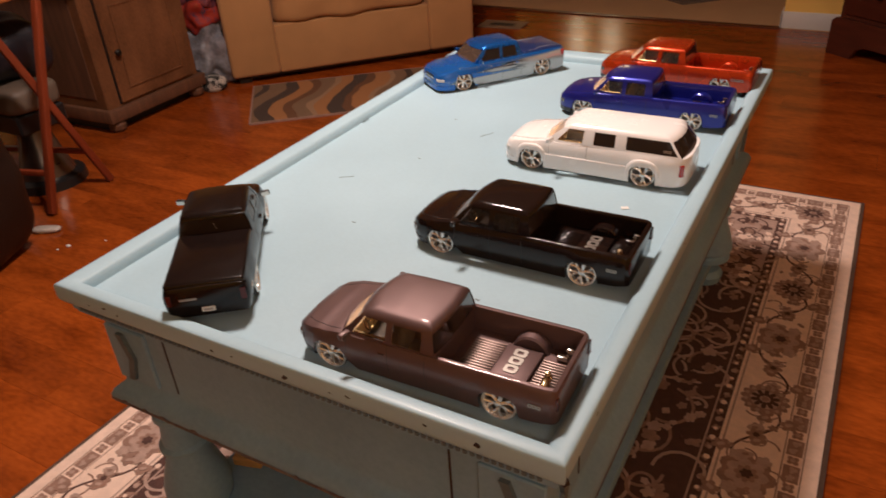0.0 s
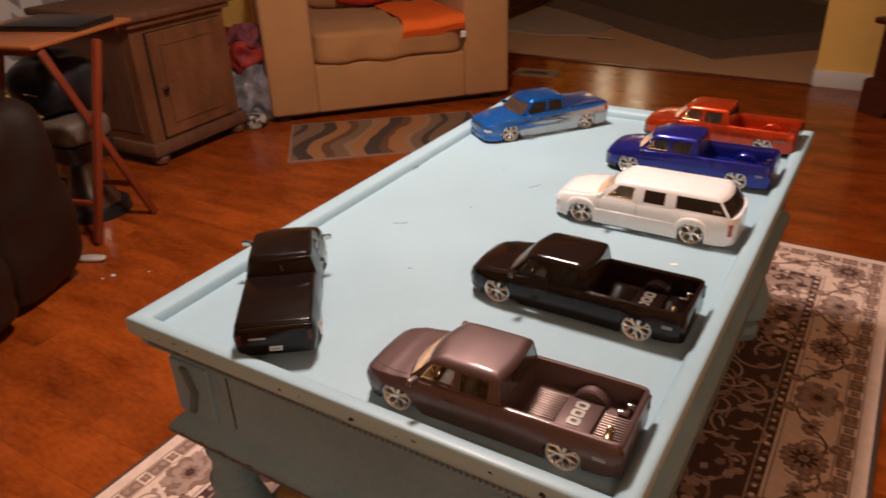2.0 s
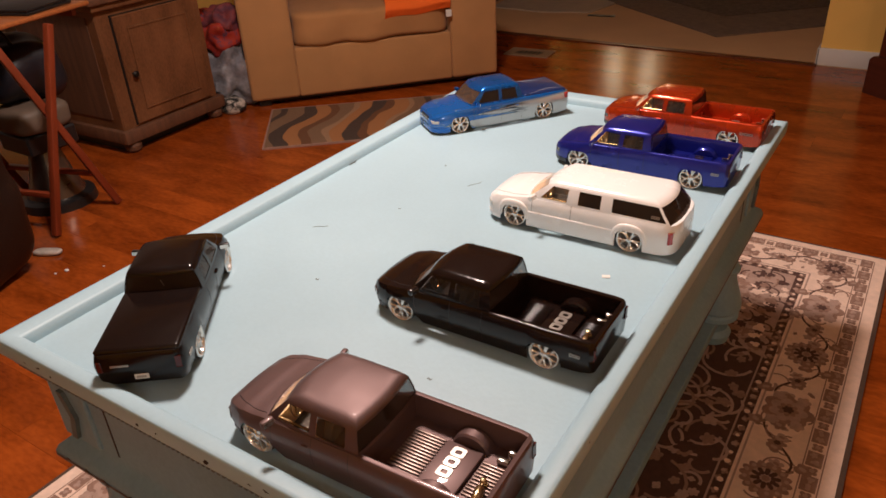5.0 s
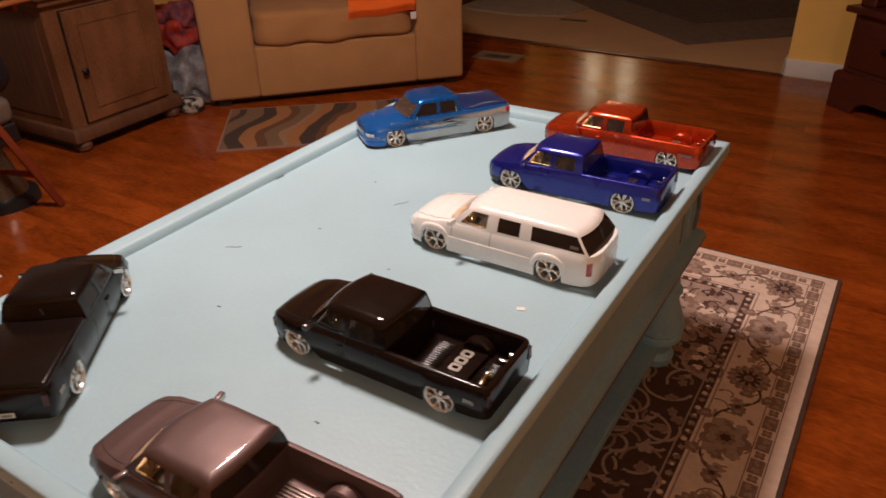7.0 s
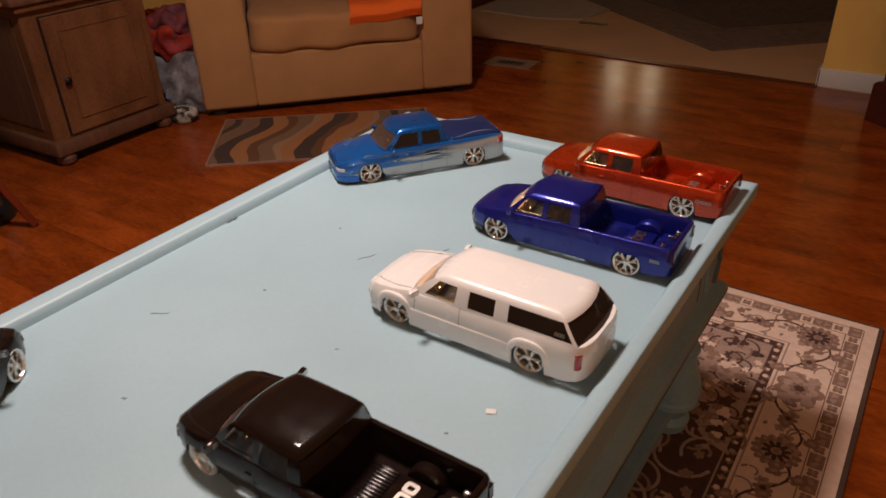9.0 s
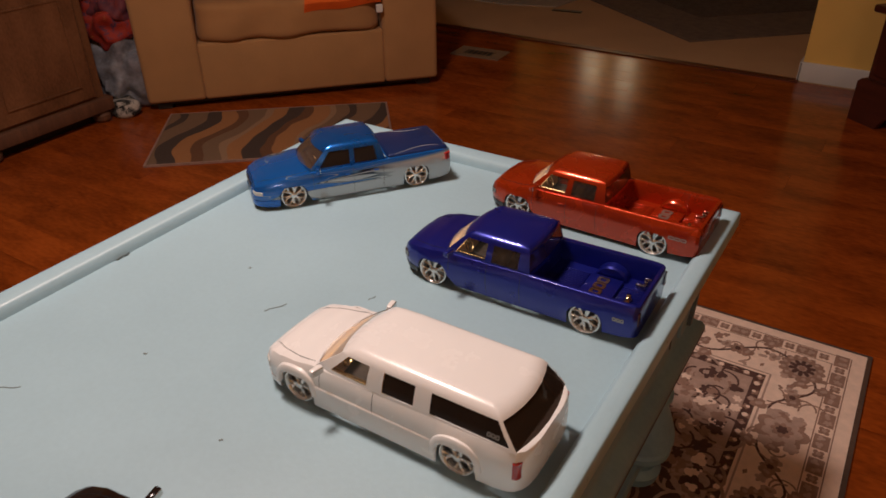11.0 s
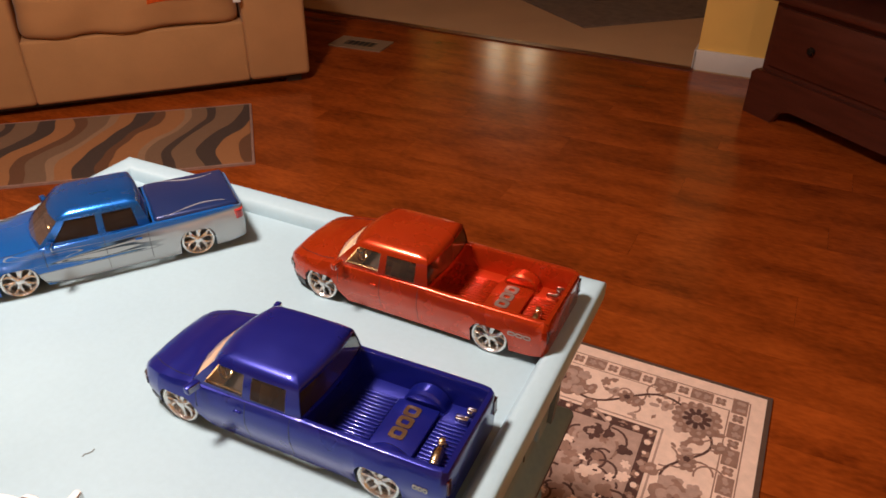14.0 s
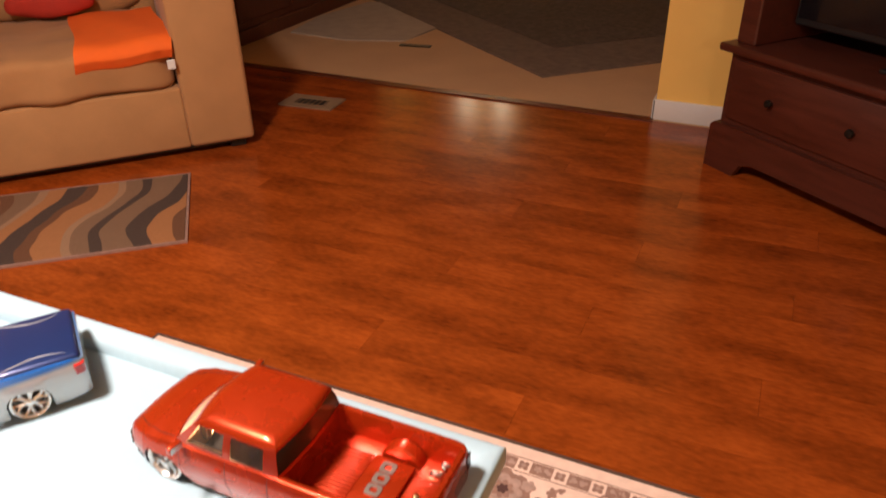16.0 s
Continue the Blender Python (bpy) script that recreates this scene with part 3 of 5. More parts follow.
def cabin(spec):
    """Pillars and a domed roof over the belt line as rings of points, with open windows; also the panes that fill them."""
    posts, tops = spec["posts"], spec["tops"]
    zb, yb, yr, zr, crown = spec["belt_cab"], spec["yb"], spec["yr"], spec["roof"], spec["roofcrown"]
    ns = len(posts)
    knee = 0.80
    levels = [(w, 0.0) for w in (0.0, spec.get("sill_w", 0.10), 0.45, 0.74, knee)]
    for a in (22, 45, 67, 90):
        levels.append((knee + (1 - knee) * math.sin(radians(a)), 0.0090 * (1 - math.cos(radians(a)))))
    ss = (0.985, 0.90, 0.72, 0.40, 0.0, -0.40, -0.72, -0.90, -0.985)

    def ring(w, inset):
        v = min(w, 1.0)
        z = lerp(zb, zr, w)
        y = lerp(yb, yr, v) + 0.0014 * math.sin(math.pi * v) - inset
        xr_, xf_ = lerp(posts[0], tops[0], v), lerp(posts[-1], tops[-1], v)
        mid = (xr_ + xf_) / 2
        squeeze = max(0.05, 1 - 2 * inset / (xf_ - xr_))
        pts = []
        for k in range(ns):
            x = mid + (lerp(posts[k], tops[k], v) - mid) * squeeze
            edge = 0.0030 if k == ns - 1 else 0.0012 if k in (0, ns - 2) else 0.0
            pts.append(Vector((x, y - edge, z)))
        x, ye = pts[-1].x, pts[-1].y
        pts += [Vector((x + 0.0125 * (1 - s * s) * (1 - 0.35 * v), ye * s, z)) for s in ss]
        pts += [Vector((p.x, -p.y, p.z)) for p in pts[ns - 1::-1]]
        x, ye = pts[-1].x, pts[-1].y
        pts += [Vector((x - spec.get("bulge", 0.0040) * (1 - s * s), ye * s, z)) for s in ss]
        return pts
    rows = [ring(w, d) for w, d in levels]
    nf = len(ss)
    c_front, c_right, c_rear = ns - 1, ns + nf, 2 * ns + nf - 1
    holes = {}
    for i in spec["windows"]:
        holes[i] = (1, 2, "front_side_window" if i == spec["windows"][-1] else "side_window")
        holes[c_right + ns - 2 - i] = holes[i]
    for j in range(1, nf):
        holes[c_front + j] = (1, 2, "windscreen")
        holes[c_rear + j] = (0 if spec.get("rear_low") else 1, 2, "rear_window")
    bm = bmesh.new()
    vs = grid(bm, rows, close=True, skip=lambda i, j: j in holes and holes[j][0] <= i <= holes[j][1])
    # the roof: one smooth domed patch between the four top edges
    n, edge = len(rows[0]), vs[-1]
    left, right = [edge[i] for i in range(ns)], [edge[2 * ns + nf - 1 - i] for i in range(ns)]
    front, rear = [edge[ns - 1 + j] for j in range(nf + 2)], [edge[-j % n] for j in range(nf + 1)] + [right[0]]
    patch = [rear]
    for i in range(1, ns - 1):
        u = (left[i].co.x - left[0].co.x) / (left[-1].co.x - left[0].co.x)
        row = [left[i]]
        for j in range(1, nf + 1):
            v = (1 - ss[j - 1]) / 2
            p = left[i].co * (1 - v) + right[i].co * v + rear[j].co * (1 - u) + front[j].co * u
            p -= (left[0].co * (1 - v) + right[0].co * v) * (1 - u) + (left[-1].co * (1 - v) + right[-1].co * v) * u
            p.z += crown * (1 - abs(2 * u - 1) ** 2.5) * (1 - abs(2 * v - 1) ** 2.5)
            row.append(bm.verts.new(p))
        patch.append(row + [right[i]])
    patch.append(front)
    for a, b in zip(patch, patch[1:]):
        for j in range(nf + 1):
            bm.faces.new((a[j], a[j + 1], b[j + 1], b[j]))
    panes = []
    spans = [((i, i + 1), holes[i]) for i in spec["windows"]] + [((c_right + ns - 2 - i, c_right + ns - 1 - i), holes[i]) for i in spec["windows"]]
    spans += [((c_front + 1, c_front + nf), holes[c_front + 1]), ((c_rear + 1, c_rear + nf), holes[c_rear + 1])]
    mid = Vector(((posts[0] + posts[-1]) / 2, 0, zb))
    for (a, b), (r0, r1, nm) in spans:
        g = bmesh.new()
        grid(g, [[rows[r][c % n] + (mid - rows[r][c % n]).normalized() * 0.0009 for c in range(a, b + 1)] for r in range(r0, r1 + 2)])
        panes.append((nm, g))
    return bm, panes


def badge_bars(parent, m, w, h, n=3, mat=SILVER):
    """Maker's mark drawn as a row of plain rings."""
    for k in range(n):
        a, b, t = -w / 2 + w * k / n, -w / 2 + w * (k + 0.94) / n, h * 0.26
        bm = bmesh.new()
        rows = []
        for j in range(16):
            c, d = math.cos(2 * math.pi * j / 16), math.sin(2 * math.pi * j / 16)
            p = Vector((math.copysign(abs(c) ** 0.45, c), math.copysign(abs(d) ** 0.45, d), 0))
            o, i = Vector(((b - a) / 2, h / 2, 0)), Vector(((b - a) / 2 - t, h / 2 - t, 0))
            mid = Vector(((a + b) / 2, 0, 0))
            q, r = mid + Vector((p.x * o.x, p.y * o.y, 0)), mid + Vector((p.x * i.x, p.y * i.y, 0))
            rows.append([q, q + Vector((0, 0, 0.0008)), r + Vector((0, 0, 0.0008)), r])
        grid(bm, rows + rows[:1])
        part("badge_bar", bm, mat, parent, m=m)


def corner_lens(root, name, spec, x, s, length, z0, z1, mat):
    """A lamp lens that follows the rounded corner of the body."""
    rows = []
    for k in range(7):
        u = x + length * (k / 6 - 0.5)
        u = min(max(u, spec["tail"] + 0.0004), spec["nose"] - 0.0004)
        y = curve(spec["half"], u)
        e = 0.0012 if 0 < k < 6 else -0.0020
        rows.append([Vector((u, s * (y - 0.003), z0)), Vector((u, s * (y + e), z0 + 0.0006)), Vector((u, s * (y + e - 0.0004), z1 - 0.0006)), Vector((u, s * (y - 0.004), z1))])
    bm = bmesh.new()
    grid(bm, rows)
    part(name, bm, mat, root)


def truck(name, label, spec, m, body, group="toy vehicles on the table"):
    """One die-cast vehicle: x runs from the rear axle to the nose, left is +y."""
    root = thing(name, label, "toy truck" if spec["bed"] != "none" else "toy car", m, group)
    part("body_shell", shell(spec), spec.get("shellmat", body), root, smooth=38)
    bm, panes = cabin(spec)
    part("cab", bm, body, root, smooth=38)
    for nm, g in panes:
        mat = spec.get("glass", {}).get(nm, CLEARSIDE)
        o = part("side_window" if nm == "front_side_window" else nm, g, mat, root)
        o.visible_shadow = False
    tail, nose, wb = spec["tail"], spec["nose"], spec["wb"]
    zb = spec["belt_cab"]
    x_r, x_a = spec["cab"]
    # chassis pan and wheel tubs keep the light out
    part("chassis", boxed(tail + 0.008, nose - 0.012, -0.034, 0.034, 0.0075, 0.020), TRIM, root)
    # interior
    part("interior_floor", boxed(x_r + 0.002, x_a + 0.012, -0.046, 0.046, 0.021, 0.025), DARK_IN, root)
    bm = bmesh.new()
    box(bm, x_a - 0.012, x_a + 0.012, -0.045, 0.045, 0.026, zb - 0.002, 0.003, 2)
    part("dashboard", bm, spec.get("trimmat", TAN), root)
    for y in (-0.022, 0.022):
        for sx in spec["seats"]:
            seat = part("seat", boxed(sx - 0.014, sx + 0.014, y - 0.017, y + 0.017, 0.0255, 0.040, bevel=0.004, seg=2), spec.get("trimmat", TAN), root)
            part("backrest", boxed(-0.006, 0.006, -0.016, 0.016, 0, 0.030, bevel=0.004, seg=2), spec.get("trimmat", TAN), seat, m=pose(sx - 0.016, y, 0.038, 0, -12, 0))
    bm = bmesh.new()
    ring = [(0.0095 * math.cos(2 * math.pi * k / 16), 0.0095 * math.sin(2 * math.pi * k / 16), 0) for k in range(17)]
    tube(bm, ring, 0.0012, 6)
    for a in (0.5, 2.6, 4.7):
        tube(bm, [(0, 0, -0.001), (0.009 * math.cos(a), 0.009 * math.sin(a), 0)], 0.0012, 6)
    part("steering_wheel", bm, BRASS, root, "gold chrome steering wheel", m=pose(x_a - 0.022, 0.022, zb + 0.002, 0, -62, 0))
    i = spec["windows"][-1]
    for s in (1, -1):
        part("window_ledge", boxed(spec["posts"][i] + 0.001, spec["posts"][i + 1] - 0.003, s * (spec["yb"] - 0.0065), s * (spec["yb"] - 0.0030), zb + 0.0015, zb + 0.0048, bevel=0.0006), spec.get("ledge", BRASS), root, "gold window ledge")
    for x in (0.0, wb):
        for s in (1, -1):
            wheel(root, x, s, spec.get("spokes", 6))
    # lamps, grille, bumpers, mirrors, door lines, handles
    for s in (1, -1):
        corner_lens(root, "headlight", spec, nose - 0.0075, s, 0.0150, *spec.get("eyes", (0.0270, 0.0350)), spec.get("eye_glass", DARK_LENS))
        bm = bmesh.new()
        pts = []
        for k in range(9):
            u = lerp(x_a + 0.003, nose - 0.010, k / 8)
            e = 0.88 - 0.16 * (k / 8) ** 2
            pts.append((u, s * side_y(spec, u, curve(spec["belt"], u)) * e, curve(spec["belt"], u) + curve(spec["crown"], u) * (1 - e * e) + 0.0003))
        tube(bm, pts, 0.00045, 6)
        part("hood_seam", bm, TRIM, root)
        lo, hi = spec["lamp"]
        if spec.get("wrap"):
            corner_lens(root, "tail_light", spec, tail + spec.get("lamp_at", 0.0055), s, spec.get("lamp_long", 0.0130), lo, hi, RED_LENS)
        else:
            yt = curve(spec["half"], tail + 0.002)
            part("tail_light", boxed(tail - 0.0006, tail + 0.0015, s * (yt - 0.008), s * (yt - 0.0016), lo, hi, bevel=0.0005), SMOKED_RED, root)
        mir = part("door_mirror", boxed(-0.0036, 0.0032, -0.0075, 0.0075, -0.0036, 0.0048, bevel=0.0020, seg=2), spec.get("mirror", body), root, m=pose(x_a - 0.012, s * (spec["yb"] + 0.0100), zb + 0.0055, 0, 0, -12 * s))
        part("mirror_glass", boxed(-0.0041, -0.0034, -0.0062, 0.0062, -0.0024, 0.0036), CHROME, mir)
        for px, z0, z1 in spec["doors"]:
            bm = bmesh.new()
            tube(bm, [(px, s * (side_y(spec, px, lerp(z0, z1, k / 8)) - 0.0001), lerp(z0, z1, k / 8)) for k in range(9)], 0.00035, 6)
            part("door_line", bm, TRIM, root)
        for px in spec["handles"]:
            hw = curve(spec["half"], px)
            part("door_handle", boxed(px - 0.004, px + 0.004, s * (hw - 0.002), s * (hw + 0.0007), zb - 0.012, zb - 0.0098, bevel=0.0006), body, root)
    path = [(lerp(wb + 0.026, nose - 0.0003, k / 8), 1) for k in range(9)]
    bm = bmesh.new()
    grid(bm, [[Vector((x + (0.0008 if x > nose - 0.001 else 0), s * (side_y(spec, x, z) + e), z)) for z, e in ((0.0075, -0.003), (0.0080, 0.0009), (0.0125, 0.0012), (0.0165, 0.0009), (0.0172, -0.003))] for x, s in path + [(x, -1) for x, _ in path[::-1]]])
    part("front_bumper", bm, spec.get("bumper", TRIM), root)
    part("grille", boxed(nose - 0.006, nose + 0.0004, -0.022, 0.022, 0.026, 0.037, bevel=0.0012), TRIM, root)
    part("grille_bar", boxed(nose - 0.003, nose + 0.0010, -0.023, 0.023, 0.0305, 0.0325, bevel=0.0005), CHROME, root)
    for px in (0.33, 0.66):
        x = lerp(-0.0, wb, px)
        part("stand_foot", boxed(x - 0.004, x + 0.004, -0.03, 0.03, 0.0, 0.008), TRIM, root)
    yq = curve(spec["half"], -0.036)
    if spec.get("side_mark"):
        px, pz, w = spec["side_mark"]
        for s in (1, -1):
            mm = Matrix.Translation((px, s * (yq + 0.0002), pz)) @ Euler((radians(90 if s < 0 else -90), 0, radians(0 if s < 0 else 0))).to_matrix().to_4x4()
            badge_bars(root, mm, w, 0.0048)
    if spec["bed"] == "open":
        bed_gear(root, spec, body)
    if spec["bed"] == "cover":
        part("bed_cover", boxed(tail + 0.003, x_r - 0.002, -0.0515, 0.0515, 0.0520, 0.0608, bevel=0.0050, seg=4), spec.get("cover", body), root, "smooth bed cover")
    if spec["bed"] == "none":
        for s in (1, -1):
            hw = curve(spec["half"], 0.1)
            part("side_cladding", boxed(0.0225, wb - 0.0225, s * (hw - 0.004), s * (hw + 0.0016), 0.0070, 0.0345, bevel=0.0020, seg=3), body, root)
            for cx in (0.0, wb):
                rows = []
                for k in range(17):
                    a = math.pi * k / 16
                    d = Vector((math.copysign(abs(math.cos(a)) ** 0.8, math.cos(a)), 0, math.sin(a) ** 0.8))
                    rows.append([Vector((cx, s * (hw + e), ZH)) + d * r for r, e in ((0.0222, -0.003), (0.0222, 0.0026), (0.0228, 0.0032), (0.0268, 0.0028), (0.0282, 0.0016), (0.0288, -0.002))])
                bm = bmesh.new()
                grid(bm, rows)
                part("wheel_arch", bm, body, root)
            zc, tilt = 0.0655, math.degrees(math.atan2(spec["yb"] - spec["yr"], spec["roof"] - zb))
            badge_bars(root, Matrix.Translation((-0.036, s * 0.0527, zc)) @ Euler((radians(-s * (90 - tilt)), 0, 0)).to_matrix().to_4x4(), 0.013, 0.0045)
    if spec.get("rear_plate"):
        part("plate", boxed(tail - 0.0012, tail + 0.001, -0.0085, 0.0085, 0.0185, 0.0255, bevel=0.0003), PAPER, root, "blank pale plate")
        part("plate_bar", boxed(tail - 0.0016, tail - 0.0010, -0.006, 0.006, 0.0205, 0.0235), SILVER, root)
        part("tailgate_bar", boxed(tail - 0.0008, tail + 0.001, 0.012, 0.034, 0.0375, 0.0405), SILVER, root)
        badge_bars(root, pose(0.0765, -0.002, zb + 0.012, 0, -72, 90), 0.016, 0.0045)
    return root


def bed_gear(root, spec, body):
    """The ribbed bed with wheel tubs, a spare wheel, a badge plate and gas bottles."""
    tail, front = spec["tail"] + 0.006, spec["cab"][0] - 0.001
    zf = 0.0262
    yi = 0.0435
    for x0, x1, y0, n in ((0.0270, front - 0.010, -0.030, 13), (tail + 0.004, -0.0200, -0.022, 11)):
        for k in range(n):
            y = y0 + 0.0044 * k
            part("bed_rib", boxed(x0, x1, y - 0.0014, y + 0.0014, zf, zf + 0.0016, bevel=0.0006, seg=2), spec.get("ribs", body), root)
    for s in (1, -1):
        bm = bmesh.new()
        lathe(bm, [(0.0001, 0), (0.0225, 0), (0.0225, 0.0120), (0.0205, 0.0145), (0.0001, 0.0145)], 24)
        vs = [v for v in bm.verts if v.co.y < 0.0055]
        for v in vs:
            v.co.y = 0.0055
        part("wheel_tub", bm, body, root, m=Matrix.Translation((0.0, s * (yi + 0.003), zf - 0.005)) @ Euler((radians(90 * s), 0, 0)).to_matrix().to_4x4() if s > 0 else Matrix.Translation((0.0, -yi - 0.003, zf - 0.005)) @ Euler((radians(90), 0, radians(180))).to_matrix().to_4x4())
    part("badge_plate", boxed(-0.0180, 0.0245, -0.030, 0.036, 0, 0.0050, bevel=0.0018, seg=2), body, root, m=pose(0, 0, zf))
    badge_bars(root, pose(0.005, -0.003, zf + 0.0052, 0, 0, 90), 0.043, 0.0155, 3, BRASS if spec.get("gold") else SILVER)
    bm = bmesh.new()
    lathe(bm, [(0.0001, -0.012), (0.0040, -0.012), (0.0046, -0.0105), (0.0040, -0.009), (0.0050, -0.0075), (0.0050, 0.005), (0.0038, 0.008), (0.0020, 0.009), (0.0020, 0.0115), (0.0001, 0.0115)], 16)
    part("gas_bottle", bm, BRASS, root, "brass gas bottle", m=pose(-0.038, 0.020, zf + 0.0068, 0, 90, -82))
    part("bottle_valve", turned([(0.0001, 0), (0.0036, 0), (0.0036, 0.003), (0.0020, 0.004), (0.0030, 0.006), (0.0001, 0.007)], 12), BRASS, root, m=pose(-0.035, 0.0035, zf + 0.003))
    part("valve_pipe", boxed(-0.040, -0.031, 0.0010, 0.0060, zf + 0.001, zf + 0.0042, bevel=0.001), BRASS, root)
    part("amplifier", boxed(-0.046, -0.033, -0.033, -0.026, zf, zf + 0.0075, bevel=0.0015, seg=2), CHROME, root, "small chrome box")
    part("amplifier_cap", boxed(-0.051, -0.041, -0.041, -0.035, zf, zf + 0.013, bevel=0.002, seg=2), CHROME, root, "small chrome box")


PICKUP = dict(
    wb=0.2130, tail=-0.0630, nose=0.2670, bed="open", cab=(0.0760, 0.1960),
    sill=[(-0.063, 0.013), (-0.035, 0.010), (0.03, 0.0060), (0.20, 0.0060), (0.24, 0.007), (0.267, 0.012)],
    belt=[(-0.063, 0.0520), (-0.0615, 0.0548), (-0.056, 0.0562), (0.076, 0.0555), (0.196, 0.0530), (0.225, 0.0497), (0.250, 0.0460), (0.261, 0.0425), (0.267, 0.0350)],
    half=[(-0.063, 0.0510), (-0.0615, 0.0548), (-0.057, 0.0580), (-0.048, 0.0594), (0.0, 0.0596), (0.21, 0.0596), (0.235, 0.0582), (0.251, 0.0540), (0.261, 0.0475), (0.267, 0.038)],
    crown=[(-0.06, 0.0006), (0.076, 0.0006), (0.19, 0.0045), (0.24, 0.0040), (0.262, 0.0025), (0.267, 0.001)],
    belt_cab=0.0540, yb=0.0535, yr=0.0435, roof=0.0885, roofcrown=0.0026,
    posts=[0.0760, 0.0920, 0.1290, 0.1380, 0.1835, 0.1960], tops=[0.0810, 0.0920, 0.1270, 0.1350, 0.1585, 0.1625], windows=(1, 3),
    lamp=(0.031, 0.047), seats=(0.142, 0.114), doors=[(0.1335, 0.012, 0.054), (0.0860, 0.012, 0.054), (0.188, 0.028, 0.052)], handles=(0.141,), side_mark=(-0.041, 0.036, 0.014))

COVERED = dict(PICKUP, bed="cover", seats=(0.140,), crown=[(-0.06, 0.0006), (-0.05, 0.003), (0.06, 0.003), (0.076, 0.0006), (0.19, 0.0045), (0.24, 0.0040), (0.262, 0.0025), (0.267, 0.001)])
CREW = dict(COVERED,
            wb=0.2050, tail=-0.0620, nose=0.2660, cab=(0.0480, 0.1760),
            sill=[(-0.06, 0.010), (-0.035, 0.007), (0.03, 0.0055), (0.20, 0.0055), (0.24, 0.004), (0.266, 0.006)],
            belt=[(-0.06, 0.0545), (-0.05, 0.0565), (0.048, 0.0555), (0.176, 0.0530), (0.215, 0.0490), (0.245, 0.0445), (0.260, 0.0400), (0.266, 0.0330)],
            posts=[0.0500, 0.0640, 0.1020, 0.1100, 0.1620, 0.1760], tops=[0.0600, 0.0690, 0.1010, 0.1080, 0.1340, 0.1400], windows=(1, 3), belt_cab=0.0540, roof=0.0900,
            doors=[(0.106, 0.010, 0.054), (0.0560, 0.010, 0.054), (0.172, 0.028, 0.052)], handles=(0.116, 0.068), side_mark=None, wrap=True, lamp=(0.040, 0.052), eyes=(0.0262, 0.0328), eye_glass=CLEAR_LENS, bumper=P_SKY)
SUV = dict(
    wb=0.1960, tail=-0.0705, nose=0.2515, bed="none", cab=(-0.0600, 0.1720), belly=0.35, bulge=0.0088, bumper=P_WHITE, eye_glass=CLEAR_LENS, lamp_at=0.0090, lamp_long=0.0085,
    sill=[(-0.07, 0.010), (-0.04, 0.0070), (0.03, 0.0060), (0.18, 0.0060), (0.22, 0.007), (0.257, 0.012)],
    belt=[(-0.07, 0.0560), (-0.05, 0.0575), (0.172, 0.0555), (0.205, 0.0510), (0.233, 0.0475), (0.2455, 0.0430), (0.2515, 0.0360)],
    half=[(-0.0705, 0.030), (-0.0697, 0.040), (-0.0672, 0.0490), (-0.062, 0.0560), (-0.052, 0.0592), (-0.04, 0.06), (0.2, 0.0596), (0.220, 0.0585), (0.237, 0.055), (0.2465, 0.0485), (0.2515, 0.041)],
    crown=[(-0.07, 0.0006), (0.172, 0.0048), (0.225, 0.0046), (0.244, 0.0034), (0.2515, 0.001)],
    belt_cab=0.0565, yb=0.0550, yr=0.0440, roof=0.0892, roofcrown=0.0028, rear_low=0.05,
    posts=[-0.0600, -0.0560, 0.0310, 0.0500, 0.0870, 0.1060, 0.1540, 0.1720], tops=[-0.0350, -0.0320, 0.0320, 0.0500, 0.0860, 0.1030, 0.1230, 0.1300], windows=(1, 3, 5),
    lamp=(0.027, 0.047), wrap=True, seats=(0.110, 0.060, 0.010), doors=[(0.0965, 0.034, 0.056), (0.164, 0.034, 0.054)], handles=(), side_mark=None, spokes=5, arch=0.0222, flare=0.0020,
    glass={"side_window": SMOKE, "rear_window": SMOKE, "windscreen": PEACHWIN})

Z0 = TOP + 0.0003


def on_table(rear, front, side):
    """The pose of a vehicle from the outer hubs of one side (left +1, right -1)."""
    d = Vector((front[0] - rear[0], front[1] - rear[1])).normalized()
    left = Vector((-d.y, d.x))
    p = Vector(rear) - left * side * 0.0580
    return pose(p.x, p.y, Z0, 0, 0, math.degrees(math.atan2(d.y, d.x)))


PB = {"side_window": TINT, "front_side_window": TINT, "rear_window": SMOKE, "windscreen": BROWNWIN}
PG = {"side_window": TINT, "rear_window": SMOKE, "windscreen": PEACHWIN}
truck("toy_pickup", "mauve-grey metallic die-cast toy pickup with open ribbed bed", dict(PICKUP, glass=PG, ribs=COPPERISH), on_table((0.664, 0.047), (0.451, 0.042), 1), P_GREY)
truck("toy_pickup", "gloss black die-cast toy pickup with open bed and chrome wheels", dict(PICKUP, trimmat=DARK_IN, ledge=TRIM, glass=PB), on_table((0.656, 0.319), (0.443, 0.319), 1), P_BLACK)
truck("toy_pickup", "cobalt blue die-cast toy pickup with open ribbed bed", dict(PICKUP, glass=PG, gold=True), on_table((0.662, 0.903), (0.449, 0.899), 1), P_BLUE)
truck("toy_pickup", "candy orange-red die-cast toy pickup with open bed", dict(PICKUP, glass=PG, side_mark=(-0.034, 0.037, 0.026)), on_table((0.672, 1.119), (0.458, 1.122), 1), P_RED)
truck("toy_suv", "white die-cast toy utility wagon with smoked windows", SUV, on_table((0.646, 0.637), (0.450, 0.636), 1), P_WHITE)
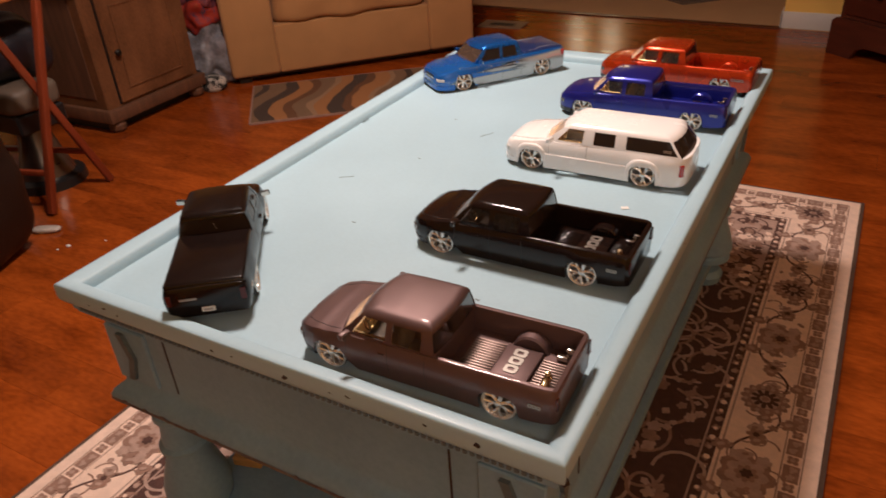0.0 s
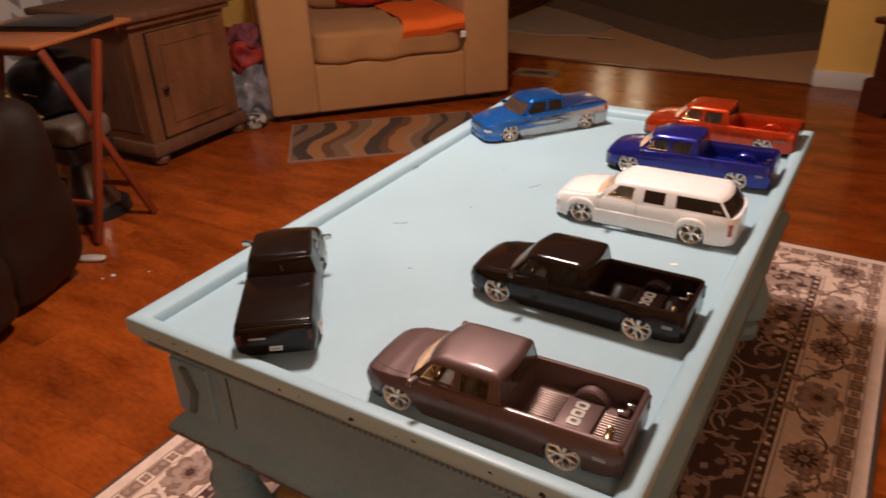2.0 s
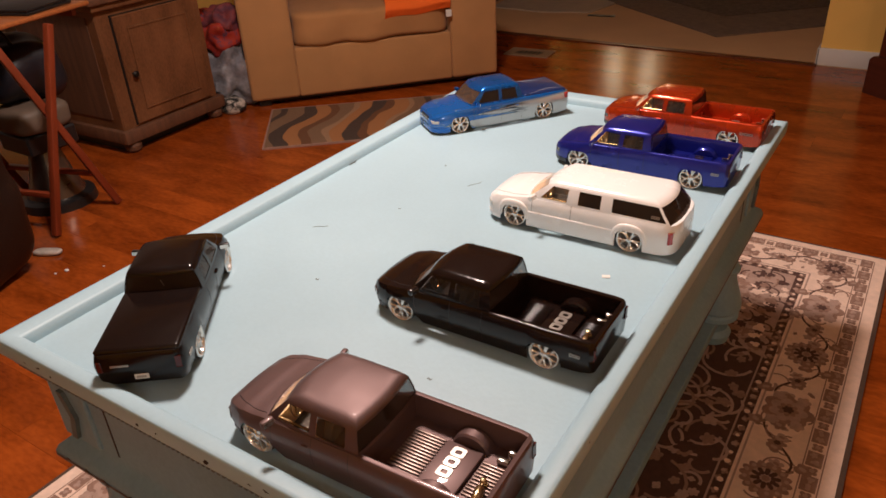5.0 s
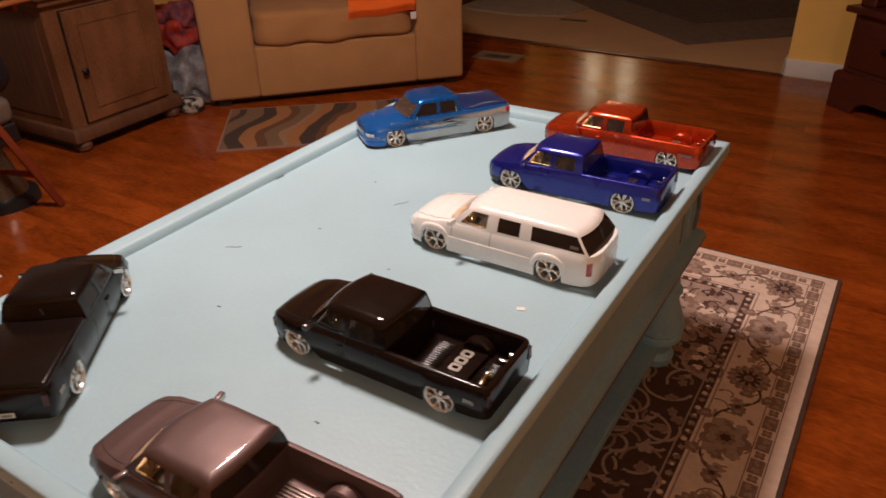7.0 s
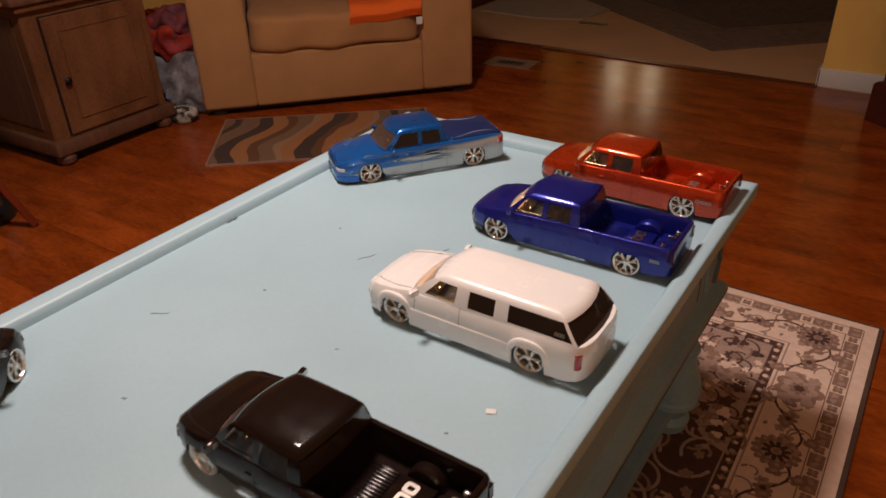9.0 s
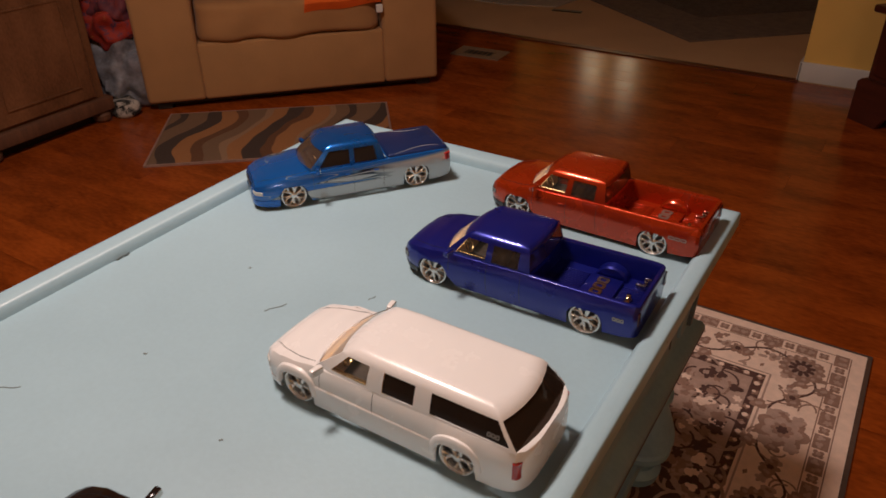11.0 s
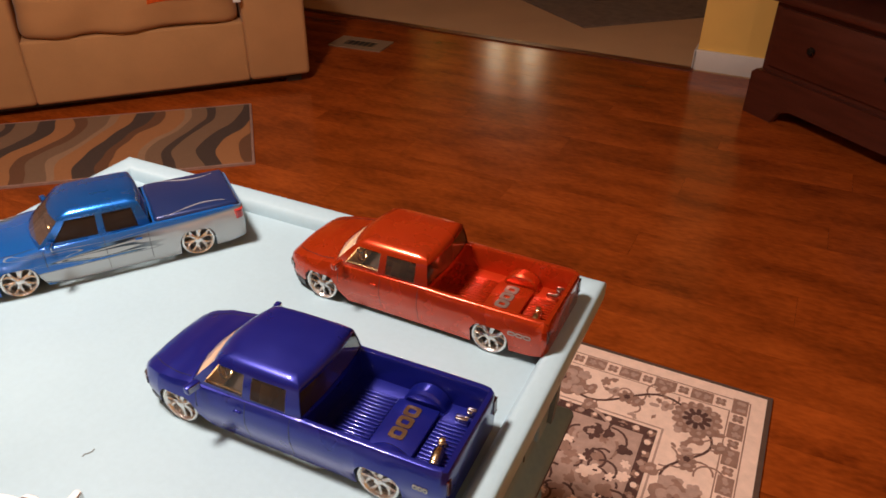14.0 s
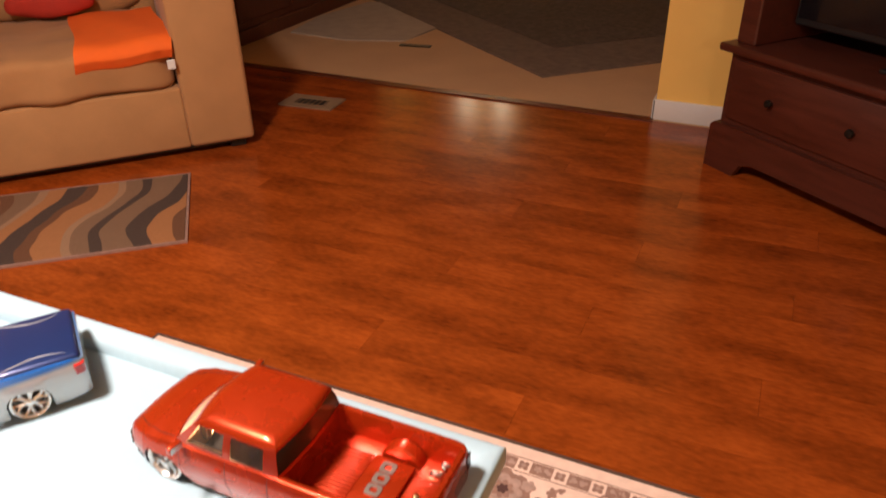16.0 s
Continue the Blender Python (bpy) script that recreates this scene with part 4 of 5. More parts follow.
flame = truck("toy_pickup", "bright blue toy pickup with silver flames and covered bed", dict(CREW, trimmat=DARK_IN, ledge=TRIM, shellmat=P_FLAME, cover=P_NAVY, glass={"front_side_window": SMOKE, "side_window": SMOKE, "rear_window": SMOKE, "windscreen": BROWNWIN}), on_table((0.266, 1.132), (0.143, 0.968), 1), P_SKY)
for y, bend in ((0.043, -0.007), (-0.043, 0.007)):
    bm = bmesh.new()
    tube(bm, [(lerp(-0.050, 0.034, k / 12), y + bend * math.sin(1.4 * k / 12 * math.pi), 0.0605) for k in range(13)], [0.0002 + 0.0009 * math.sin(math.pi * k / 12) for k in range(13)], 6)
    part("flame_streak", bm, P_SILVER, flame, "thin silver flame streak")
dark = truck("toy_pickup", "black die-cast toy pickup with a smooth bed cover", dict(COVERED, half=[(x, y - 0.0030) for x, y in COVERED["half"]], trimmat=DARK_IN, glass=PB, mirror=TRIM, rear_plate=True), on_table((0.260, 0.133), (0.130, 0.302), -1), P_SATIN)

# ---- rugs ----
CREAM = stuff("cream_wool", (0.85, 0.635, 0.52), 0.95, vary=0.12, scale=60, bump=0.6, bump_scale=900, sheen=0.2)
TAUPE = stuff("taupe_wool", (0.31, 0.185, 0.140), 0.95, vary=0.22, scale=70, bump=0.6, bump_scale=900)
DARKWOOL = stuff("dark_wool", (0.090, 0.042, 0.034), 0.95, vary=0.25, scale=70, bump=0.6, bump_scale=900)
GREYWOOL = stuff("grey_wool", (0.44, 0.30, 0.245), 0.95, vary=0.2, scale=70, bump=0.6, bump_scale=900)
BINDING = stuff("brown_binding", (0.085, 0.048, 0.032), 0.9, vary=0.2, scale=60, bump=0.5, bump_scale=600)
RX0, RX1, RY0, RY1 = -0.315, 1.021, -0.62, 1.797
rug = thing("persian_rug", "cream and taupe oriental rug with floral border under the coffee table", "rug")


def band(a, b, z0, z1, mat, name):
    bm = bmesh.new()
    x0, x1, y0, y1 = RX0, RX1, RY0, RY1
    for q in ((x0 + a, x1 - a, y0 + a, y0 + b), (x0 + a, x1 - a, y1 - b, y1 - a), (x0 + a, x0 + b, y0 + b, y1 - b), (x1 - b, x1 - a, y0 + b, y1 - b)):
        box(bm, *q, z0, z1)
    return part(name, bm, mat, rug)


band(0.0, 0.010, 0.0, 0.006, BINDING, "binding")
band(0.010, 0.037, 0.0, 0.0075, CREAM, "outer_border")
band(0.037, 0.0395, 0.0, 0.0074, TAUPE, "outer_line")
band(0.0395, 0.0725, 0.0, 0.0072, CREAM, "block_border")
band(0.0725, 0.075, 0.0, 0.0074, TAUPE, "inner_line")
band(0.075, 0.178, 0.0, 0.0075, CREAM, "floral_border")
band(0.178, 0.182, 0.0, 0.0074, GREYWOOL, "guard_stripe")
band(0.182, 0.188, 0.0, 0.0075, CREAM, "guard_line")
band(0.188, 0.210, 0.0, 0.0072, DARKWOOL, "dotted_border")
band(0.210, 0.214, 0.0, 0.0074, GREYWOOL, "inner_stripe")
part("field", boxed(RX0 + 0.214, RX1 - 0.214, RY0 + 0.214, RY1 - 0.214, 0, 0.0073), DARKWOOL, rug)
ZR = 0.0072


def blob(bm, x, y, r, lobes=8, depth=0.2, z1=0.0080, squash=1.0, turn=0.0, n=None):
    n = n or lobes * 4
    z1 += rr.uniform(0, 0.0006)
    out = []
    for k in range(n):
        a = 2 * math.pi * k / n
        q = r * (1 - depth + depth * abs(math.cos(lobes * a / 2)))
        px, py = q * math.cos(a), q * math.sin(a) * squash
        out.append((x + px * math.cos(turn) - py * math.sin(turn), y + px * math.sin(turn) + py * math.cos(turn)))
    slab(bm, out, ZR - 0.001, z1)


def vine(bm, pts, w, z1=0.0079):
    z1 += rr.uniform(0, 0.0006)
    pts = [Vector(p) for p in pts]
    le, ri = [], []
    for i, p in enumerate(pts):
        d = (pts[min(i + 1, len(pts) - 1)] - pts[max(i - 1, 0)]).normalized()
        q = Vector((-d.y, d.x)) * w
        le.append(p + q), ri.append(p - q)
    for i in range(len(pts) - 1):
        slab(bm, [tuple(ri[i]), tuple(ri[i + 1]), tuple(le[i + 1]), tuple(le[i])], ZR - 0.001, z1)


rr = random.Random(11)
taupe, darkm, greym, creamm = bmesh.new(), bmesh.new(), bmesh.new(), bmesh.new()
darkpetal = darkm


def border_run(p0, p1, inward, ends=True):
    """Rosettes, cartouches, vines and leaves along one side of the floral border."""
    p0, p1 = Vector(p0), Vector(p1)
    ln = (p1 - p0).length
    d = (p1 - p0) / ln
    n = 2 * max(1, round(ln / 0.46))
    q = Vector(inward)

    def at(s, v):
        p = p0 + d * s + q * v
        return p.x, p.y
    step = ln / n
    base = math.atan2(d.y, d.x)

    def leaf(p, ang, r, bm):
        blob(bm, p[0], p[1], r, 2, 0.55, 0.0100, 0.85, ang, 14)
    for k in range(n + 1):
        s = step * k
        if not ends and k in (0, n):
            pass
        elif k % 2 == 0 or k == n:
            blob(taupe, *at(s, 0), 0.048, 16, 0.16, 0.0083)
            for j in range(12):
                a = 2 * math.pi * (j + 0.5) / 12
                blob(greym, *at(s + 0.037 * math.cos(a), 0.037 * math.sin(a)), 0.0045, 5, 0.1, 0.0091)
            blob(greym, *at(s, 0), 0.029, 10, 0.2, 0.0091)
            for j in range(10):
                a = 2 * math.pi * j / 10
                leaf(at(s + 0.0185 * math.cos(a), 0.0185 * math.sin(a)), base + (a if q.cross(d) < 0 else -a), 0.0090, darkpetal)
            blob(taupe, *at(s, 0), 0.0075, 6, 0.1, 0.0102)
        else:
            blob(taupe, *at(s, 0), 0.053, 7, 0.22, 0.0083)
            blob(greym, *at(s, 0), 0.039, 7, 0.25, 0.0091)
            blob(taupe, *at(s, 0), 0.022, 8, 0.3, 0.0098)
            blob(darkm, *at(s, 0), 0.012, 6, 0.3, 0.0106)
            for o in (-0.042, 0.042):
                blob(greym, *at(s + o, 0.024), 0.015, 5, 0.3, 0.0092), blob(greym, *at(s + o, -0.024), 0.015, 5, 0.3, 0.0092)
        if k < n:
            sg = 1 if k % 2 else -1
            pts = [at(s + step * t / 16, sg * 0.036 * math.sin(2 * math.pi * t / 16)) for t in range(17)]
            vine(darkm, pts, 0.0024)
            mid = at(s + step * 0.5, 0)
            blob(taupe, *mid, 0.019, 6, 0.4, 0.0084)
            blob(darkm, *mid, 0.007, 6, 0.3, 0.0092)
            for t, v, r, bend in ((3, 0.030, 0.017, 1.1), (5, -0.022, 0.019, -0.9), (6, 0.036, 0.015, 0.7), (10, -0.034, 0.017, -1.0), (11, 0.026, 0.019, 0.9), (13, -0.028, 0.016, -0.7)):
                x, y = pts[t]
                v = v * -sg * 0.85
                e = (x + q.x * v + d.x * 0.012 * bend, y + q.y * v + d.y * 0.012 * bend)
                vine(taupe, [(x, y), ((x + e[0]) / 2 + d.x * 0.005, (y + e[1]) / 2 + d.y * 0.005), e], 0.0016)
                ang = math.atan2(e[1] - y, e[0] - x)
                blob(taupe if r > 0.016 else greym, *e, r, rr.choice((3, 3, 5)), 0.38, 0.0085, 0.85, ang)
                blob(greym if r > 0.016 else taupe, *e, r * 0.42, 2, 0.4, 0.0094, 0.8, ang)


m_ = 0.1265


def sprinkle(x0, x1, y0, y1, n):
    """Small leaves, buds and tendrils on the cream ground."""
    for k in range(n):
        x, y, a = rr.uniform(x0, x1), rr.uniform(y0, y1), rr.uniform(0, 6.28)
        if rr.random() < 0.3:
            r0 = rr.uniform(0.012, 0.028)
            vine(taupe, [(x + r0 * math.cos(a + 0.4 * j), y + r0 * math.sin(a + 0.4 * j)) for j in range(8)], 0.0018, 0.00775)
        else:
            blob(taupe if rr.random() < 0.6 else greym, x, y, rr.uniform(0.006, 0.015), rr.choice((2, 3, 4, 5)), 0.4, 0.00785, rr.uniform(0.5, 0.9), a)


sprinkle(RX1 - 0.172, RX1 - 0.082, RY0 + 0.1, RY1 - 0.1, 150)
sprinkle(RX0 + 0.082, RX0 + 0.172, RY0 + 0.1, RY1 - 0.1, 150)
sprinkle(RX0 + 0.18, RX1 - 0.18, RY1 - 0.172, RY1 - 0.082, 70)
border_run((RX1 - m_, RY1 - m_), (RX1 - m_, RY0 + m_), (-1, 0))
border_run((RX0 + m_, RY1 - m_), (RX0 + m_, RY0 + m_), (1, 0))
border_run((RX0 + m_, RY1 - m_), (RX1 - m_, RY1 - m_), (0, -1), False)
border_run((RX0 + m_, RY0 + m_), (RX1 - m_, RY0 + m_), (0, 1), False)
# block border and dotted border
for s0, s1, fx in ((RY0 + 0.056, RY1 - 0.056, None), (RX0 + 0.056, RX1 - 0.056, 1)):
    n = 2 * round((s1 - s0) / 0.070)
    for k in range(n + 1) if fx is None else range(1, n):
        s = s0 + (s1 - s0) * k / n
        for e in (0, 1):
            if fx is None:
                x, y, w, h = (RX0 + 0.056, RX1 - 0.056)[e], s, 0.0160, 0.0235
            else:
                x, y, w, h = s, (RY0 + 0.056, RY1 - 0.056)[e], 0.0235, 0.0160
            if k % 2:
                blob(taupe, x, y, 0.0125, 4, 0.45, 0.0080, 1.0, 0.785)
                blob(greym, x, y, 0.005, 5, 0.2, 0.0088)
            else:
                box(taupe, x - w * 0.9, x + w * 0.9, y - h * 0.9, y + h * 0.9, ZR - 0.001, 0.0078)
                for o in (-0.010, 0.010):
                    ox, oy = (0, o) if fx is None else (o, 0)
                    blob(greym, x + ox + rr.uniform(-0.003, 0.003), y + oy, 0.0095, rr.choice((2, 3, 5)), 0.5, 0.0084, 0.8, rr.uniform(0, 6))
for s0, s1, fx in ((RY0 + 0.199, RY1 - 0.199, None), (RX0 + 0.199, RX1 - 0.199, 1)):
    n = round((s1 - s0) / 0.027)
    for k in range(n + 1):
        s = s0 + (s1 - s0) * k / n
        for e in (0, 1):
            x, y = ((RX0 + 0.199, RX1 - 0.199)[e], s) if fx is None else (s, (RY0 + 0.199, RY1 - 0.199)[e])
            blob(creamm if k % 3 else greym, x, y, 0.0042 if k % 2 else 0.0062, 6, 0.1, 0.0080)
            blob(taupe, x + rr.uniform(-0.004, 0.004), y + rr.uniform(-0.004, 0.004), 0.0095, 4, 0.4, 0.00755, 0.8, rr.uniform(0, 6))
# field: dark scrolls and pale blossoms near the edges that show
for ex, sx in ((RX0 + 0.214, 1), (RX1 - 0.214, -1)):
    for ey, sy in ((RY0 + 0.214, 1), (RY1 - 0.214, -1)):
        out = [(0, 0), (0.27, 0)] + [(0.27 * (1 - j / 14) + 0.025 * abs(math.sin(j * 0.9)), 0.40 * (j / 14) + 0.02 * abs(math.sin(j * 0.9))) for j in range(1, 14)] + [(0, 0.40)]
        out = [(ex + sx * u, ey + sy * v) for u, v in out]
        sp = bmesh.new()
        slab(sp, out if sx * sy > 0 else out[::-1], ZR - 0.001, 0.0077)
        part("spandrel", sp, GREYWOOL, rug)
        for j in range(190):
            u, v = rr.uniform(0.005, 0.25), rr.uniform(0.005, 0.38)
            if u / 0.27 + v / 0.40 > 1.0:
                continue
            if j % 3 == 0:
                r0, a = rr.uniform(0.012, 0.035), rr.uniform(0, 6.28)
                vine(darkm, [(ex + sx * u + r0 * math.cos(a + 0.4 * i), ey + sy * v + r0 * math.sin(a + 0.4 * i)) for i in range(8)], 0.0022, 0.0081)
            else:
                blob((taupe, creamm, taupe, creamm, darkm)[j % 5], ex + sx * u, ey + sy * v, rr.uniform(0.008, 0.020), rr.choice((3, 5, 6)), 0.4, 0.0083, 0.8, rr.uniform(0, 6.28))
for k in range(1500):
    x, y = rr.uniform(RX0 + 0.225, RX1 - 0.225), rr.uniform(RY0 + 0.225, RY1 - 0.225)
    t = rr.random()
    a = rr.uniform(0, 6.28)
    if t < 0.46:
        r0 = rr.uniform(0.012, 0.045)
        vine(greym if t < 0.3 else taupe, [(x + r0 * math.cos(a + 0.35 * j) * (1 + 0.06 * j), y + r0 * math.sin(a + 0.35 * j) * (1 + 0.06 * j)) for j in range(10)], 0.0032)
    elif t < 0.56:
        blob(darkm, x, y, rr.uniform(0.01, 0.025), rr.choice((3, 5, 7)), 0.35, 0.0082, 0.7, a)
    elif t < 0.76:
        blob(greym, x, y, rr.uniform(0.008, 0.020), rr.choice((4, 5, 6)), 0.35, 0.0084, 0.8, a)
    else:
        blob(taupe, x, y, rr.uniform(0.010, 0.024), 5, 0.35, 0.0083, 0.8, a)
for bm, mat, nm in ((taupe, TAUPE, "taupe_motif"), (darkm, DARKWOOL, "dark_motif"), (greym, GREYWOOL, "grey_motif"), (creamm, CREAM, "cream_motif")):
    tagged(part(nm, bm, mat, rug, smooth=0), kind="stuff")

# small mat with wavy stripes
mt, t, b = nodes_of("wavy_stripes")
co = t.nodes.new("ShaderNodeTexCoord")
sep = t.nodes.new("ShaderNodeSeparateXYZ")
link(t, co, "Object", sep, 0)
sn = node(t, "ShaderNodeMath", operation="MULTIPLY")
sn.inputs[1].default_value = 11.0
link(t, sep, "Y", sn, 0)
si = node(t, "ShaderNodeMath", operation="SINE")
link(t, sn, 0, si, 0)
am = node(t, "ShaderNodeMath", operation="MULTIPLY_ADD")
am.inputs[1].default_value = 0.045
wob = node(t, "ShaderNodeTexNoise", Scale=4.6, Detail=1.0)
wob2 = node(t, "ShaderNodeMath", operation="MULTIPLY_ADD")
wob2.inputs[1].default_value = 0.09
link(t, co, "Object", wob, "Vector"), link(t, wob, 0, wob2, 0), link(t, sep, "X", wob2, 2)
link(t, si, 0, am, 0), link(t, wob2, 0, am, 2)
sh2 = node(t, "ShaderNodeMath", operation="MULTIPLY_ADD")
sh2.inputs[1].default_value = -0.16
link(t, sep, "Y", sh2, 0), link(t, am, 0, sh2, 2)
md = node(t, "ShaderNodeMath", operation="MULTIPLY_ADD")
md.inputs[1].default_value, md.inputs[2].default_value = 1.45, 2.0
link(t, sh2, 0, md, 0)
fr = node(t, "ShaderNodeMath", operation="FRACT")
link(t, md, 0, fr, 0)
BR, GR, TN, DG, CR = (0.15, 0.064, 0.028), (0.21, 0.122, 0.068), (0.37, 0.160, 0.058), (0.066, 0.042, 0.031), (0.33, 0.195, 0.108)
rp = ramp(t, [(0, GR), (0.12, DG), (0.21, TN), (0.30, BR), (0.36, GR), (0.46, CR), (0.50, TN), (0.58, DG), (0.67, BR), (0.72, TN), (0.83, CR), (0.87, GR), (0.95, DG)], True)
link(t, fr, 0, rp, 0)
ns = node(t, "ShaderNodeTexNoise", Scale=420.0, Detail=2.0)
link(t, co, "Object", ns, "Vector")
mx = t.nodes.new("ShaderNodeMixRGB")
mx.blend_type = "MULTIPLY"
mx.inputs[0].default_value = 0.5
rp2 = ramp(t, [(0.3, (0.55, 0.55, 0.55)), (0.7, (1.15, 1.15, 1.15))])
link(t, ns, 0, rp2, 0), link(t, rp, 0, mx, 1), link(t, rp2, 0, mx, 2), link(t, mx, 0, b, "Base Color")
b.inputs["Roughness"].default_value = 0.95
bp = node(t, "ShaderNodeBump", Strength=0.5, Distance=0.002)
link(t, ns, 0, bp, "Height"), link(t, bp, 0, b, "Normal")
ang = math.degrees(math.atan2(0.562, 0.679))
mat_rug = thing("accent_mat", "small brown grey and tan wavy striped mat", "mat", pose(-1.236, 1.622, 0, 0, 0, ang))
part("mat_surface", boxed(0.008, 0.872, 0.008, 0.500, 0.0, 0.008, bevel=0.002), mt, mat_rug)
bm = bmesh.new()
for q in ((0, 0.88, 0, 0.008), (0, 0.88, 0.500, 0.508), (0, 0.008, 0.008, 0.500), (0.872, 0.88, 0.008, 0.500)):
    box(bm, *q, 0, 0.0075)
part("edging", bm, TAUPE, mat_rug)

# ---- armchair ----
BEIGE = stuff("beige_microfibre", (0.45, 0.238, 0.100), 0.95, vary=0.10, scale=7, bump=0.25, bump_scale=420, sheen=0.10, spec=0.2)
BEIGE2 = stuff("beige_cushion", (0.43, 0.220, 0.090), 0.95, vary=0.12, scale=7, bump=0.25, bump_scale=420, sheen=0.10, spec=0.2)
CM = pose(-1.655, 1.988, 0, 0, 0, math.degrees(math.atan2(0.734, 0.679)))
chair = thing("armchair", "wide beige upholstered armchair with a loose seat cushion", "armchair", CM)
bm = bmesh.new()
box(bm, 0.0, 0.232, 0.0, 0.95, 0.032, 0.62, 0.018, 3)
part("arm", bm, BEIGE, chair)
bm = bmesh.new()
box(bm, 0.985, 1.222, 0.0, 0.95, 0.032, 0.62, 0.018, 3)
part("arm", bm, BEIGE, chair)
part("front_panel", boxed(0.228, 0.988, 0.006, 0.25, 0.032, 0.262, bevel=0.012, seg=3), BEIGE, chair)
part("base", boxed(0.03, 1.19, 0.03, 0.93, 0.02, 0.10), DARK_IN, chair)
bm = bmesh.new()
puff(bm, 0.236, 0.982, -0.012, 0.72, 0.256, 0.420, 8.5, 16, lump=0.016)
part("seat_cushion", bm, BEIGE2, chair, "slightly sagging seat cushion")
bm = bmesh.new()
box(bm, 0.22, 1.0, 0.70, 0.95, 0.10, 0.86, 0.05, 3)
part("backrest", bm, BEIGE, chair)
bm = bmesh.new()
puff(bm, 0.24, 0.98, 0.64, 0.82, 0.40, 0.84, 4, 10, lump=0.01)
part("back_cushion", bm, BEIGE2, chair)
for x in (0.06, 1.16):
    for y in (0.06, 0.88):
        part("foot", boxed(x - 0.03, x + 0.03, y - 0.03, y + 0.03, 0.0, 0.034, bevel=0.004), TRIM, chair)
# orange cloth over the seat's front edge
ORANGE = stuff("orange_cloth", (0.90, 0.150, 0.012), 0.85, vary=0.06, scale=18, bump=0.3, bump_scale=500)
bm = bmesh.new()
rows = []
for i in range(12):
    u = i / 11
    row = []
    for j in range(18):
        v = j / 17
        x = 0.665 + 0.315 * u + 0.015 * math.sin(5 * v)
        y = -0.018 + 0.68 * max(0, v - 0.10)
        z = 0.358 + (0.070 * min(1, v / 0.14)) + 0.020 * u * (1 - v) + 0.004 * math.sin(9 * u + 5 * v)
        row.append((x, y, z))
    rows.append(row)
grid(bm, rows)
r = bmesh.ops.extrude_face_region(bm, geom=bm.faces[:])
bmesh.ops.translate(bm, vec=(0, 0.0, 0.004), verts=[v for v in r["geom"] if isinstance(v, bmesh.types.BMVert)])
cloth = thing("orange_cloth", "bright orange folded cloth draped over the chair seat", "cloth", CM)
part("fabric", bm, ORANGE, cloth, smooth=60)
part("tag", boxed(0.958, 0.985, -0.030, -0.018, 0.340, 0.372, bevel=0.002), PAPER, cloth, "small white tag")
bm = bmesh.new()
puff(bm, 0.44, 0.76, 0.54, 0.66, 0.434, 0.53, 3, 8, lump=0.02, seed=3)
solo("red_cloth", bm, stuff("red_cloth", (0.45, 0.03, 0.015), 0.85, vary=0.15, scale=20, bump=0.3, bump_scale=400), "crumpled red cloth lying on the chair seat", "cloth", CM)

# ---- rustic cabinet ----
RUSTIC = stuff("rustic_wood", (0.135, 0.054, 0.023), 0.6, vary=0.26, scale=4, bump=0.3, bump_scale=70, stretch=(2.2, 2.2, 1.0), second=(0.20, 0.086, 0.038), spec=0.15)
RUSTIC_D = stuff("rustic_dark_wood", (0.13, 0.054, 0.026), 0.7, vary=0.4, scale=6, bump=0.3, bump_scale=70, stretch=(7, 7, 0.9))
IRON = stuff("dark_iron", (0.02, 0.016, 0.013), 0.5, 0.6, vary=0.2, scale=80)
cab = thing("cabinet", "weathered rustic brown wooden cabinet with one panelled door", "cabinet", pose(-1.712, 1.345, 0, 0, 0, 2.0))
part("body", boxed(-0.56, -0.006, 0.0, 0.515, 0.085, 0.60, bevel=0.006), RUSTIC, cab)
part("base", boxed(-0.58, 0.018, -0.02, 0.535, 0.045, 0.100, bevel=0.008, seg=2), RUSTIC_D, cab)
part("top", boxed(-0.59, 0.035, -0.04, 0.555, 0.60, 0.632, bevel=0.008, seg=2), RUSTIC_D, cab)
part("cornice", boxed(-0.575, 0.018, -0.02, 0.535, 0.575, 0.600, bevel=0.006, seg=2), RUSTIC, cab)
# Black block added below the body in place of the deep shade there
part("shade_block", boxed(-0.55, -0.045, 0.02, 0.50, 0.0005, 0.050), TRIM, cab, "black block standing in for the shade under the cabinet")
for x in (-0.52, -0.02):
    for y in (0.03, 0.49):
        part("foot", turned([(0.022, 0.0), (0.034, 0.012), (0.036, 0.03), (0.026, 0.046)], 16, pose(x, y, 0)), RUSTIC_D, cab)
door = part("door", boxed(-0.006, 0.010, 0.065, 0.470, 0.112, 0.545, bevel=0.003), RUSTIC, cab)
part("door_panel", boxed(0.010, 0.0125, 0.125, 0.410, 0.170, 0.487, bevel=0.001), RUSTIC, door)
bm = bmesh.new()
for q in ((0.118, 0.417, 0.163, 0.170), (0.118, 0.417, 0.487, 0.494), (0.118, 0.125, 0.170, 0.487), (0.410, 0.417, 0.170, 0.487)):
    box(bm, 0.010, 0.016, q[0], q[1], q[2], q[3], 0.001)
part("door_moulding", bm, RUSTIC, door)
part("gap", boxed(-0.005, 0.002, 0.0605, 0.0650, 0.108, 0.549), TRIM, cab)
part("gap", boxed(-0.005, 0.002, 0.065, 0.470, 0.5455, 0.549), TRIM, cab)
part("gap", boxed(-0.005, 0.002, 0.4705, 0.474, 0.108, 0.549), TRIM, cab)
